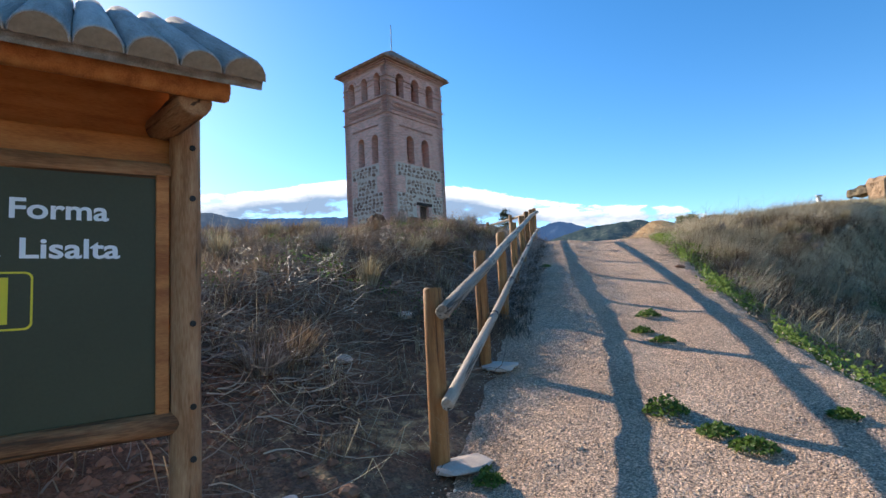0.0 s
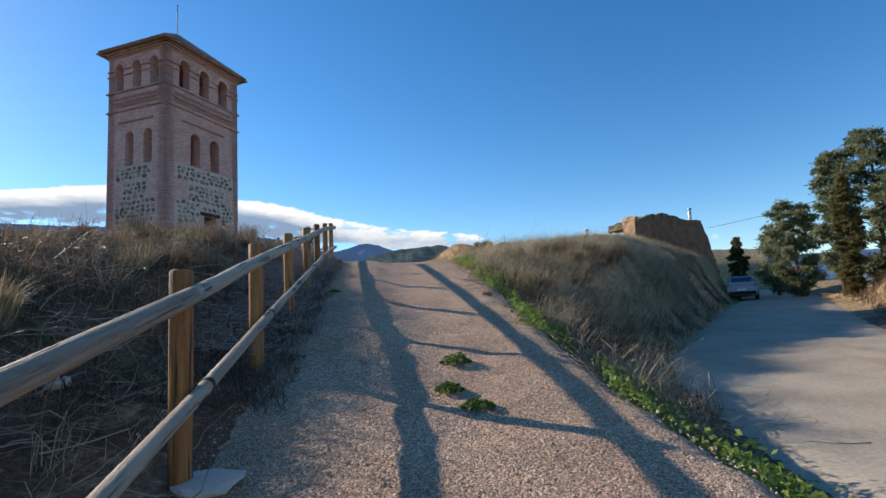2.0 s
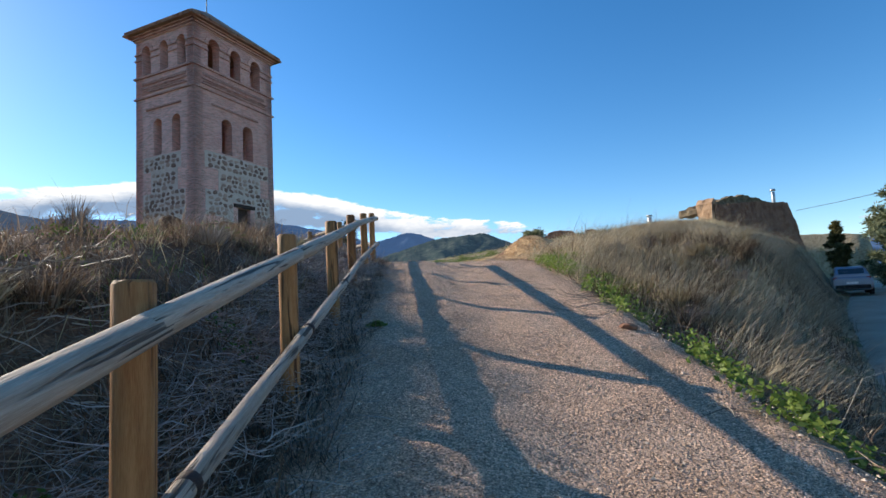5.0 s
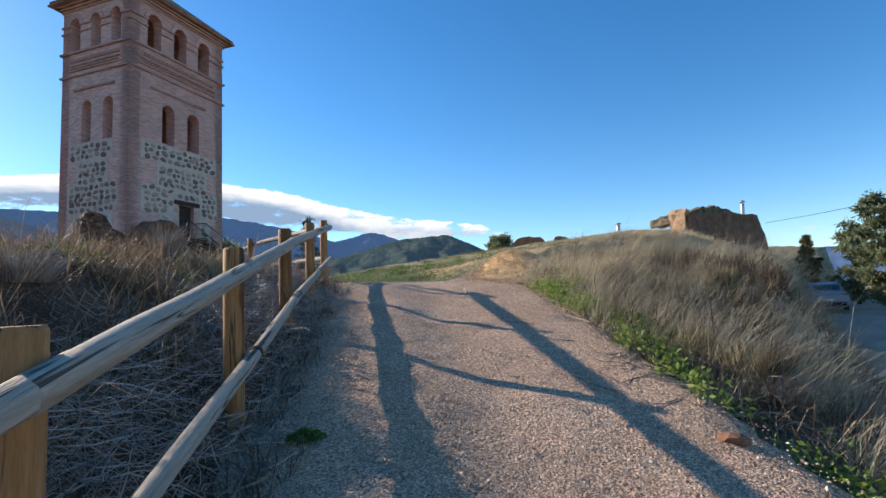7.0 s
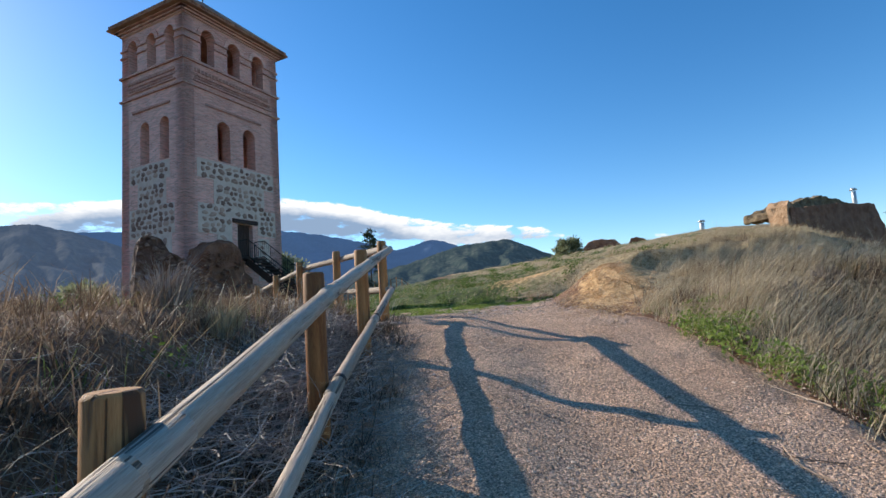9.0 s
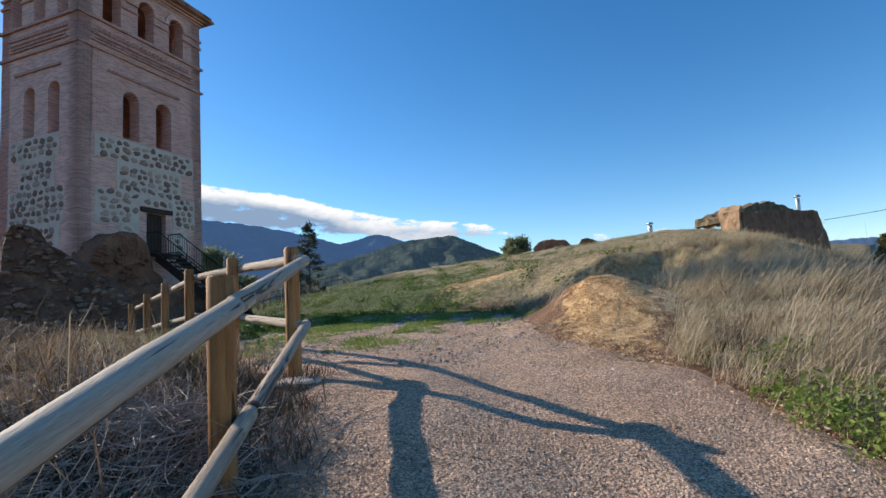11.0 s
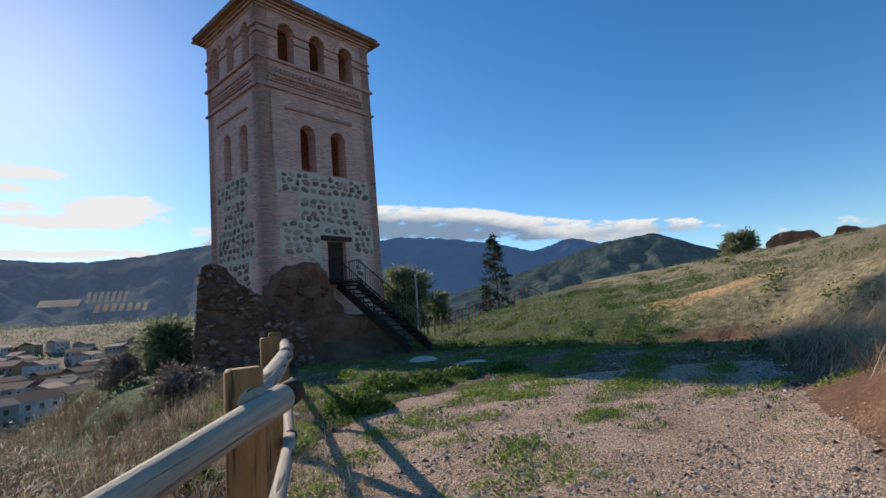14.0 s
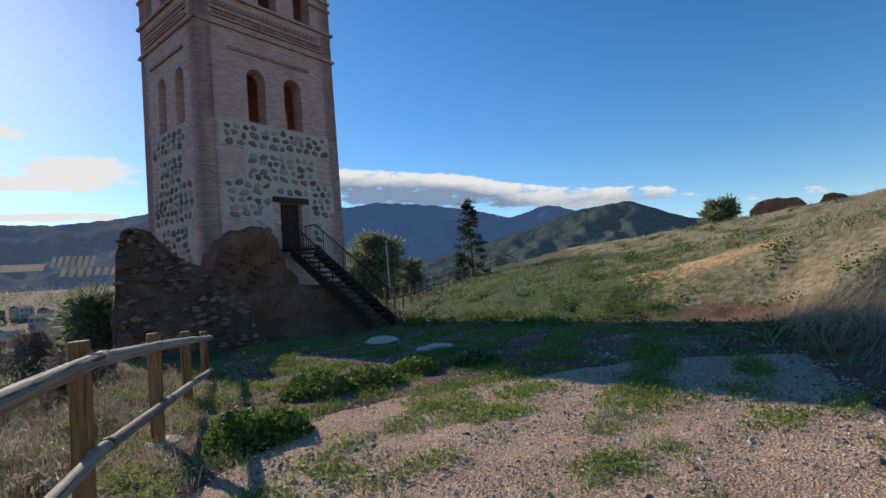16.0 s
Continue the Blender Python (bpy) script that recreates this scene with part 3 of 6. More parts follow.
def prism(bm, pts, m, depth):
    """A flat outline in x and z, thickened along y."""
    a = [bm.verts.new(m @ Vector((x, 0, z))) for x, z in pts]
    b = [bm.verts.new(m @ Vector((x, depth, z))) for x, z in pts]
    bm.faces.new(a), bm.faces.new(b[::-1])
    for i in range(len(pts)):
        j = (i + 1) % len(pts)
        bm.faces.new((a[j], a[i], b[i], b[j]))


def arc(u0, u1, z, n=10, grow=0.0):
    c, r = (u0 + u1) / 2, (u1 - u0) / 2 + grow
    return [(c - r * math.cos(math.pi * i / n), z + r * math.sin(math.pi * i / n)) for i in range(n + 1)]


def storey(bm, m, width, z0, z1, holes, depth, door=False):
    """One storey of wall with holes (u0, u1, sill, springing); arched unless a door."""
    at = 0.0
    for u0, u1, sill, spring in holes:
        prism(bm, [(at, z0), (u0, z0), (u0, z1), (at, z1)], m, depth)
        if sill > z0:
            prism(bm, [(u0, z0), (u1, z0), (u1, sill), (u0, sill)], m, depth)
        top = [(u0, spring), (u1, spring)] if door else arc(u0, u1, spring)
        prism(bm, top + [(u1, z1), (u0, z1)], m, depth)
        at = u1
    prism(bm, [(at, z0), (width, z0), (width, z1), (at, z1)], m, depth)


SIDES = [  # outline frames: x along the wall, y inward
    (pose(0, 0, 0), TW, [(2.86, 3.80, 5.93, 7.68)], [(1.80, 2.54, 10.58, 12.22), (3.34, 4.12, 10.58, 12.22)], [(0.93, 1.70, 15.15, 16.45), (2.46, 3.24, 15.15, 16.45), (4.02, 4.80, 15.15, 16.45)]),
    (pose(0, TD, 0, 0, 0, -90), TD, [], [(1.38, 2.02, 10.5, 12.2), (2.78, 3.42, 10.5, 12.2)], [(0.52, 1.18, 15.15, 16.45), (1.90, 2.54, 15.15, 16.45), (3.22, 3.86, 15.15, 16.45)]),
    (pose(TW, 0, 0, 0, 0, 90), TD, [], [(1.10, 1.80, 10.58, 12.22), (2.60, 3.30, 10.58, 12.22)], [(0.55, 1.2, 15.15, 16.45), (1.88, 2.55, 15.15, 16.45), (3.2, 3.86, 15.15, 16.45)]),
    (pose(TW, TD, 0, 0, 0, 180), TW, [], [(1.66, 2.46, 10.58, 12.22), (3.22, 4.02, 10.58, 12.22)], [(0.93, 1.70, 15.15, 16.45), (2.46, 3.24, 15.15, 16.45), (4.02, 4.80, 15.15, 16.45)]),
]
for m, w, doors, mids, tops in SIDES:
    for z0, z1, holes, deep, square in ((2.0, 10.45, doors, 0.55, True), (10.45, 13.85, mids, 0.55, False), (13.85, 17.45, tops, 0.5, False)):
        bm = bmesh.new()
        storey(bm, m, w, z0, z1, holes, deep, square)
        bmesh.ops.remove_doubles(bm, verts=bm.verts, dist=0.0005)
        part("wall", bm, M_BRICK, tower)
    # string courses, imposts, friezes
    for z, h, out, a, b in ((13.86, 0.1, 0.09, -0.09, w + 0.09), (15.04, 0.11, 0.1, -0.1, w + 0.1), (17.22, 0.08, 0.08, -0.08, w + 0.08), (17.32, 0.08, 0.17, -0.17, w + 0.17), (17.42, 0.07, 0.27, -0.27, w + 0.27)):
        bm = bmesh.new()
        box(bm, (b - a, out + 0.02, h), m @ pose((a + b) / 2, -out / 2 + 0.01, z), 0.012)
        part("string_course", bm, M_BRICK_RED, tower)
    for z in (16.08, 16.43):
        at = -0.04
        for u0, u1 in [(h[0], h[1]) for h in tops] + [(w + 0.04, 0)]:
            bm = bmesh.new()
            box(bm, (u0 - at, 0.1, 0.085), m @ pose((at + u0) / 2, -0.03, z), 0.01)
            part("impost", bm, M_BRICK_RED, tower)
            at = u1
    for u0, u1, _, spring in tops:  # arch rings
        bm = bmesh.new()
        inner, outer = arc(u0, u1, spring, 12), arc(u0, u1, spring, 12, 0.21)
        prism(bm, inner + outer[::-1], m @ pose(0, -0.06, 0), 0.1)
        part("arch_ring", bm, M_BRICK, tower)
    for z, a, b, h, step in ((14.25, 0.55, w - 0.55, 0.10, 0.16), (14.62, 0.5, w - 0.5, 0.16, 0.2), (13.12, 1.1 * w / TW, w - 1.1 * w / TW, 0.1, 0.15)):
        frieze = empty("dentil_frieze", Matrix.Identity(4))
        frieze.parent = tower
        bm = bmesh.new()
        box(bm, (step * 0.55, 0.12, h), pose(0, 0, 0, 0, 0, 40))
        first = part("dentil", bm, M_BRICK_RED, frieze)
        first.matrix_local = m @ pose(a + step * 0.5, -0.035, z)
        for i in range(1, int((b - a) / step)):
            tooth = new("dentil", first.data)
            tooth.parent = frieze
            tooth.matrix_local = m @ pose(a + step * (i + 0.5), -0.035, z)
    bm = bmesh.new()
    box(bm, (w - 1.0, 0.09, 0.07), m @ pose(w / 2, -0.03, 14.12), 0.01)
    box(bm, (w - 1.0, 0.09, 0.07), m @ pose(w / 2, -0.03, 14.40), 0.01)
    part("frieze_edge", bm, M_BRICK_RED, tower)
# Unseen slabs added to keep the tower's inside dark.
for z in (5.75, 10.3, 15.0):
    bm = bmesh.new()
    box(bm, (TW - 1.15, TD - 1.15, 0.15), pose(TW / 2, TD / 2, z))
    part("darkening_slab", bm, M_DARKWOOD, tower)
# roof
bm = bmesh.new()
o = 0.48
low = [bm.verts.new((x, y, 17.47)) for x, y in ((-o, -o), (TW + o, -o), (TW + o, TD + o), (-o, TD + o))]
low2 = [bm.verts.new((x, y, 17.55)) for x, y in ((-o, -o), (TW + o, -o), (TW + o, TD + o), (-o, TD + o))]
tip = bm.verts.new((TW / 2, TD / 2, 19.8))
bm.faces.new(low[::-1])
for i in range(4):
    j = (i + 1) % 4
    bm.faces.new((low[i], low[j], low2[j], low2[i])), bm.faces.new((low2[i], low2[j], tip))
roof = part("roof", bm, M_TILE, tower, "hipped clay-tile roof")
bm = bmesh.new()
rod(bm, (TW / 2, TD / 2, 19.7), (TW / 2, TD / 2, 21.9), 0.03, 6)
part("lightning_rod", bm, M_IRON, tower)
bm = bmesh.new()
box(bm, (1.55, 0.24, 0.2), pose(3.33, 0.03, 7.80), 0.02)
part("lintel", bm, M_DARKWOOD, tower, "dark timber lintel over the door")
bm = bmesh.new()
box(bm, (0.92, 0.08, 1.76), pose(3.33, 0.28, 6.8))
for i in range(5):
    box(bm, (0.165, 0.03, 1.72), pose(2.97 + 0.18 * i, 0.235, 6.8), 0.008)
part("door", bm, M_DARKWOOD, tower, "brown plank door")


# ---- trees ----
def leaf_mesh(name, centres, size, mat, seed, flat=0.0, long=1.6):
    """Many small four-cornered leaves at the given points."""
    r = np.random.RandomState(seed)
    n = len(centres)
    a = r.normal(size=(n, 3))
    a[:, 2] *= 1 - flat
    a /= np.linalg.norm(a, axis=1)[:, None]
    b = np.cross(a, r.normal(size=(n, 3)))
    b /= np.linalg.norm(b, axis=1)[:, None] + 1e-9
    s = size * r.uniform(0.6, 1.3, (n, 1))
    c = np.asarray(centres)
    v = np.stack([c - a * s * long, c + b * s * 0.5, c + a * s * long, c - b * s * 0.5], 1).reshape(-1, 3)
    return mesh_of(name, v, np.arange(4 * n).reshape(-1, 4), mat, False)


def tree(name, x, y, z, high, wide, mat, label, seed, form="round", clumps=70, leaves=45, leaf=0.11, trunk=0.16, bare=0.15, loose=0.2):
    """Tapered trunk, limbs, and a crown of leaf clumps at the limbs' ends."""
    r = random.Random(seed)
    root = empty(name, pose(x, y, z), label, "tree")
    bm = bmesh.new()
    rod(bm, (0, 0, -0.4), (r.uniform(-0.1, 0.1), r.uniform(-0.1, 0.1), high * 0.93), trunk, 8, 0.08, trunk * 0.15)
    part("trunk", bm, M_BARK, root)
    pts, limbs = [], bmesh.new()
    rs = np.random.RandomState(seed)
    for i in range(clumps):
        k = bare + (1 - bare) * (i + r.random()) / clumps
        if form == "cone":
            reach = wide * (1 - k) ** 0.8 + 0.08
        elif form == "column":
            reach = wide * min(1, 3.2 * (1 - k) + 0.05) * min(1, 0.55 + k)
        else:
            reach = wide * math.sqrt(max(0.05, 1 - ((k - 0.55) / 0.5) ** 2)) * r.uniform(0.6, 1.25)
        a = r.uniform(0, 6.283)
        q = reach * math.sqrt(r.uniform(0.15, 1))
        c = np.array((q * math.cos(a), q * math.sin(a), high * k + r.uniform(-0.15, 0.15)))
        if form != "column" and i % 2 == 0:
            rod(limbs, (0, 0, max(0.2, c[2] - q * 0.45)), tuple(c), max(0.012, trunk * 0.22 * (1 - k * 0.6)), 5)
        spread = np.array((1, 1, 0.55)) * wide * loose
        pts.append(c + rs.normal(size=(int(leaves * 3.4), 3)) * spread * (0.7 if form == "column" else 1))
    if len(limbs.verts):
        part("branchwork", limbs, M_BARK, root)
    else:
        limbs.free()
    cr = new("crown", leaf_mesh("crown", np.concatenate(pts), leaf * 0.72, mat, seed))
    cr.parent = root
    return root


tree("cypress_tree", 30.9, 19.4, level(30.9, 19.4), 7.4 - level(30.9, 19.4), 0.58, M_CYPRESS, "narrow brownish-green cypress beside the lane", 3, "column", 190, 60, 0.08, 0.14, 0.02)
tree("pine_tree", 35.0, 20.05, 1.2, 9.4, 1.75, M_PINE, "tall ragged pine behind the lane", 4, "round", 150, 70, 0.10, 0.22, 0.02, 0.11)
tree("pine_tree", 34.1, 21.8, 1.2, 8.5, 1.0, M_PINE, "tall slender-crowned pine behind the lane", 5, "round", 80, 70, 0.10, 0.18, 0.1, 0.18)
tree("pine_tree", 37.7, 18.9, 1.2, 7.3, 1.6, M_PINE, "lower spreading pine behind the lane", 16, "round", 110, 70, 0.10, 0.2, 0.02, 0.11)
tree("conifer_tree", 34.6, 24.8, 1.1, 6.0, 1.7, M_PINE, "bushy grey-green conifer beside the lane", 6, "round", 100, 70, 0.10, 0.16, 0.02, 0.11)
tree("conifer_tree", 37.2, 28.1, 1.2, 4.9, 1.4, M_PINE, "low conifer beyond the parked car", 9, "round", 46, 60, 0.11, 0.14, 0.05, 0.16)
tree("conifer_tree", 33.4, 13.44, level(33.4, 13.44) - 0.2, 8.0 - level(33.4, 13.44), 2.3, M_PINE, "spreading conifer on the bank above the lane", 7, "cone", 80, 70, 0.09, 0.16, 0.05, 0.13)
tree("cypress_tree", 35.8, 30.0, 1.1, 4.4, 0.6, M_CYPRESS, "small dark cypress beyond the parked car", 8, "column", 90, 60, 0.10, 0.12, 0.02)
tree("spruce_tree", 6.97, 56.0, 3.2, 7.2, 1.7, M_SPRUCE, "slim dark spruce with gaps beyond the railings", 10, "cone", 70, 22, 0.10, 0.12, 0.08, 0.10)
tree("pine_tree", -1.2, 62.0, -1.0, 9.6, 2.5, M_PINE, "round pine below the tower", 11, "round", 100, 80, 0.16, 0.2, 0.1)
tree("pine_tree", 1.6, 66.0, -2.0, 8.6, 1.6, M_PINE, "small dark pine below the tower", 12, "round", 60, 60, 0.15, 0.16, 0.1)
tree("juniper_tree", 29.4, 61.0, 6.0, 3.3, 1.35, M_PINE, "low rounded juniper on the ridge", 13, "round", 60, 70, 0.13, 0.14, 0.05)
tree("conifer_tree", -7.4, 34.0, -3.2, 7.8, 1.9, M_PINE, "green conifer on the slope below the ruined wall", 14, "cone", 100, 70, 0.12, 0.16, 0.1)
rt = random.Random(77)
for i in range(11):
    d, a = rt.uniform(15, 46), radians(rt.uniform(-50, -25))
    x, y = 3.8 + d * math.sin(a), 15.1 + d * math.cos(a)
    z = level(x, y)
    if away(np.array([x]), np.array([y]), HILLTOP)[0] < 2.5:
        continue
    top = 2.6 - d * rt.uniform(0.16, 0.24)
    h = min(9.0, max(1.8, top - z))
    bare = rt.random() < 0.5
    tree("bare_tree" if bare else "pine_tree", x, y, z, h, rt.uniform(1.2, 2.0), M_BARE if bare else M_PINE, "leafless brownish winter tree on the slope" if bare else "dark pine on the slope above the village", 100 + i, "round", 45, 14 if bare else 50, 0.06 if bare else 0.10, 0.1, 0.15)

for i in range(7):
    d, a = rt.uniform(9, 19), radians(rt.uniform(-52, -30))
    x, y = 3.8 + d * math.sin(a), 15.6 + d * math.cos(a)
    off = away(np.array([x]), np.array([y]), HILLTOP)[0]
    if off > 0.6:
        tree("slope_bush", x, y, level(x, y), rt.uniform(0.5, 0.9), rt.uniform(0.4, 0.8), M_PINE if i % 2 else M_BARE, "scrubby bush on the slope below the fence", 150 + i, "round", 34, 40, 0.05, 0.05, 0.05)

# ---- parked car ----
car = empty("parked_car", pose(31.6, 26.6, float(road_z(np.array([31.6]), np.array([26.6]))[0]) + 0.01, 0, 0, 38), "silver-blue estate car parked on the lane", "car")


def loft(bm, sections):
    """Skin through outlines of equal length, capped."""
    rows = [[bm.verts.new(p) for p in s] for s in sections]
    n = len(rows[0])
    for p, q in zip(rows, rows[1:]):
        for j in range(n):
            bm.faces.new((p[j], p[(j + 1) % n], q[(j + 1) % n], q[j])).smooth = True
    bm.faces.new(rows[0][::-1]), bm.faces.new(rows[-1])
    bmesh.ops.recalc_face_normals(bm, faces=bm.faces)


def girth(x, w, z0, z1, k=0.12):
    return [(x, -w + k, z0), (x, -w, z0 + k), (x, -w, z1 - k), (x, -w + k, z1), (x, w - k, z1), (x, w, z1 - k), (x, w, z0 + k), (x, w - k, z0)]


bm = bmesh.new()
loft(bm, [girth(-2.2, 0.8, 0.4, 0.9), girth(-2.1, 0.88, 0.28, 0.98), girth(-1.2, 0.9, 0.22, 1.0), girth(0.6, 0.9, 0.22, 0.98), girth(1.6, 0.88, 0.24, 0.88), girth(2.15, 0.76, 0.34, 0.74)])
part("body", bm, M_CARPAINT, car)
bm = bmesh.new()
loft(bm, [girth(-2.0, 0.76, 0.95, 1.1, 0.06), girth(-1.65, 0.66, 0.95, 1.5, 0.1), girth(-0.2, 0.68, 0.95, 1.56, 0.1), girth(0.5, 0.64, 0.95, 1.42, 0.1), girth(1.05, 0.7, 0.95, 1.02, 0.03)])
part("cabin", bm, M_CARPAINT, car)
bm = bmesh.new()
box(bm, (0.03, 1.1, 0.34), pose(-1.87, 0, 1.27, 0, 38))
part("rear_window", bm, M_GLASS, car)
for s in (-1, 1):
    bm = bmesh.new()
    box(bm, (1.9, 0.03, 0.3), pose(-0.5, 0.685 * s, 1.24, -10 * s), 0.01)
    part("side_window", bm, M_GLASS, car)
    bm = bmesh.new()
    box(bm, (0.06, 0.2, 0.22), pose(-2.13, 0.7 * s, 0.86), 0.02)
    part("tail_lamp", bm, M_LAMPRED, car)
    for x in (-1.35, 1.35):
        bm = bmesh.new()
        rod(bm, (x, 0.70 * s, 0.32), (x, 0.91 * s, 0.32), 0.32, 18)
        wh = part("wheel", bm, M_TYRE, car)
        bm = bmesh.new()
        rod(bm, (x, 0.90 * s, 0.32), (x, 0.925 * s, 0.32), 0.2, 14)
        part("rim", bm, M_ZINC, wh)
bm = bmesh.new()
box(bm, (0.02, 0.5, 0.11), pose(-2.21, 0, 0.66), 0.004)
part("number_plate", bm, M_WHITE, car)
bm = bmesh.new()
box(bm, (0.1, 1.5, 0.2), pose(-2.17, 0, 0.45), 0.03)
part("bumper", bm, M_TYRE, car)

# ---- poles and wire ----
for x, y, z, h, lab in ((36.85, 15.7, 4.2, 4.75, "slim utility pole on the bank"), (0.3, 58.0, -1.5, 9.5, "pole with two floodlights below the tower")):
    root = empty("utility_pole", pose(x, y, 0), lab, "pole")
    upright("pole", (0, 0, z - 3.5), z + h, 0.07, M_GREY_LOG, root)
    bm = bmesh.new()
    box(bm, (0.9, 0.1, 0.1), pose(0, 0, z + h - 0.25), 0.01)
    part("cross_arm", bm, M_IRON, root)
cu = bpy.data.meshes.new("wire")
bm = bmesh.new()
span = [Vector((39.26, 35.3, 7.3)), Vector((36.85, 15.7, 8.75)), Vector((36.7, 8.0, 7.9)), Vector((37.2, -14.0, 7.6))]
for p, q in zip(span, span[1:]):
    pts = [p.lerp(q, k / 10) - Vector((0, 0, 0.5 * math.sin(math.pi * k / 10))) for k in range(11)]
    for a, b in zip(pts, pts[1:]):
        rod(bm, a, b, 0.018, 5)
ob = part("overhead_wire", bm, M_IRON)
tagged(ob, "thin dark overhead wire across the lane", "wire")

# ---- railings past the stair ----
far = empty("hill_railing", Matrix.Identity(4), "thin wooden post-and-rail railing along the far slope", "fence")
line = [Vector((2.0 + 0.2 * k + 0.012 * k * k * 1.6, 37.0 + 1.55 * k, 0)) for k in range(20)]
tops = []
for p in line:
    z = level(p.x, p.y)
    bm = bmesh.new()
    rod(bm, (p.x, p.y, z - 0.15), (p.x, p.y, z + 1.0), 0.05, 7)
    part("post", bm, M_WOOD_POST, far)
    tops.append(Vector((p.x, p.y, z)))
for a, b in zip(tops, tops[1:]):
    for h in (0.88, 0.5):
        bm = bmesh.new()
        rod(bm, a + Vector((0, 0, h)), b + Vector((0, 0, h)), 0.03, 6)
        part("rail", bm, M_DARKWOOD, far)

# ---- stones lying about ----
def boulder(name, x, y, size, mat, seed, label, sink=0.3, flat=1.0):
    r = random.Random(seed)
    bm = bmesh.new()
    bmesh.ops.create_icosphere(bm, subdivisions=2, radius=1)
    sc = Vector((size, size * r.uniform(0.7, 1.0), size * r.uniform(0.35, 0.6) * flat))
    off = Vector((seed * 3.1, seed * 1.7, 0))
    for v in bm.verts:
        k = 1 + 0.35 * noise.noise(v.co * 1.3 + off) + 0.12 * noise.noise(v.co * 4 + off)
        v.co = Vector((v.co.x * sc.x, v.co.y * sc.y, v.co.z * sc.z)) * k
    ob = part(name, bm, mat)
    ob.matrix_world = pose(x, y, level(x, y) + sc.z * (0.5 - sink), 0, 0, r.uniform(0, 360))
    return tagged(ob, label, "stone", "loose stones on the ground")


boulder("pale_slab", 2.6, 29.3, 0.55, M_MORTAR, 1, "flat whitish stone slab in the shade", 0.3, 0.35)
boulder("pale_slab", 3.9, 27.2, 0.4, M_MORTAR, 2, "flat whitish stone in the grass", 0.4, 0.3)
boulder("rock", 4.45, 9.66, 0.09, M_ADOBE, 3, "reddish rock on the path's edge")
boulder("rock", 6.55, 15.35, 0.11, M_ADOBE, 4, "reddish rock beside the spoil heap")
for i in range(14):
    boulder("rock", rt.uniform(-2.6, -0.3), rt.uniform(2.3, 6.5), rt.uniform(0.05, 0.13), M_ADOBE if i % 3 else M_MORTAR, 20 + i, "small reddish rock on the bank")
for x, y in [(p[0] + 0.14, p[1]) for p in FENCE[:2]] + [(2.99, 16.2), (1.85, 20.0), (1.25, 21.9)]:
    boulder("concrete_footing", x, y, 0.2, M_MORTAR, int(100 * y), "rough pale concrete footing of a fence post", 0.62, 0.4)
# loose stones and crumbs of the spoil heap
rs = np.random.RandomState(5)
for nm, n, cx, cy, sx, sy, lo, hi, mat, lab in (("spoil_stones", 5200, 7.3, 17.7, 0.42, 1.0, 0.005, 0.019, M_OCHRE, "loose ochre stones on the spoil heap"), ("bank_stones", 1500, -2.0, 3.6, 0.7, 1.4, 0.012, 0.045, M_ADOBE, "small reddish stones on the bank"), ("path_pebbles", 2600, 3.2, 11.0, 0, 0, 0.006, 0.016, M_GRAVEL, "pebbles strewn over the gravel path")):
    if sx:
        y = rs.normal(cy, sy, n)
        x = rs.normal(cx, sx, n) + (0.66 * (y - cy) if mat is M_OCHRE else 0)
    else:
        s, d = rs.uniform(-1, 16, n), rs.uniform(0.2, 3.4, n)
        x, y = -0.07 + s * 0.228 + d * 0.974, 3.3 + s * 0.974 - d * 0.228
    z, size = land(x, y), rs.uniform(lo, hi, n)
    oct_v = np.array([(1, 0, 0), (0, 1, 0), (-1, 0, 0), (0, -1, 0), (0, 0, 0.7), (0, 0, -0.7)], float)
    oct_f = np.array([(0, 1, 4), (1, 2, 4), (2, 3, 4), (3, 0, 4), (1, 0, 5), (2, 1, 5), (3, 2, 5), (0, 3, 5)])
    jit = rs.uniform(0.6, 1.3, (n, 6, 3))
    v = oct_v[None] * jit * size[:, None, None] + np.stack([x, y, z], -1)[:, None, :]
    f = (oct_f[None] + 6 * np.arange(n)[:, None, None]).reshape(-1, 3)
    tagged(new(nm, mesh_of(nm, v.reshape(-1, 3), f, mat, False)), lab, "stones", kind="stuff")


# ---- field stones in the tower's walls ----
def stone_mesh(seed):
    r = random.Random(seed)
    n = r.choice((5, 6, 6, 7))
    bm = bmesh.new()
    ring = []
    for i in range(n):
        a = 6.28318 * i / n + r.uniform(-0.3, 0.3)
        k = r.uniform(0.40, 0.52)
        ring.append((k * math.cos(a) * 1.05, k * math.sin(a)))
    back = [bm.verts.new((x, 0.3, z)) for x, z in ring]
    edge = [bm.verts.new((x, -0.12, z)) for x, z in ring]
    face = [bm.verts.new((x * 0.72, -0.24 + r.uniform(-0.04, 0.04), z * 0.72)) for x, z in ring]
    for a, b in ((back, edge), (edge, face)):
        for i in range(n):
            j = (i + 1) % n
            bm.faces.new((a[i], a[j], b[j], b[i]))
    bm.faces.new(face)
    bmesh.ops.recalc_face_normals(bm, faces=bm.faces)
    me = bpy.data.meshes.new("stone")
    bm.to_mesh(me)
    bm.free()
    me.materials.append(M_STONE)
    return me


STONES = [stone_mesh(i) for i in range(14)]


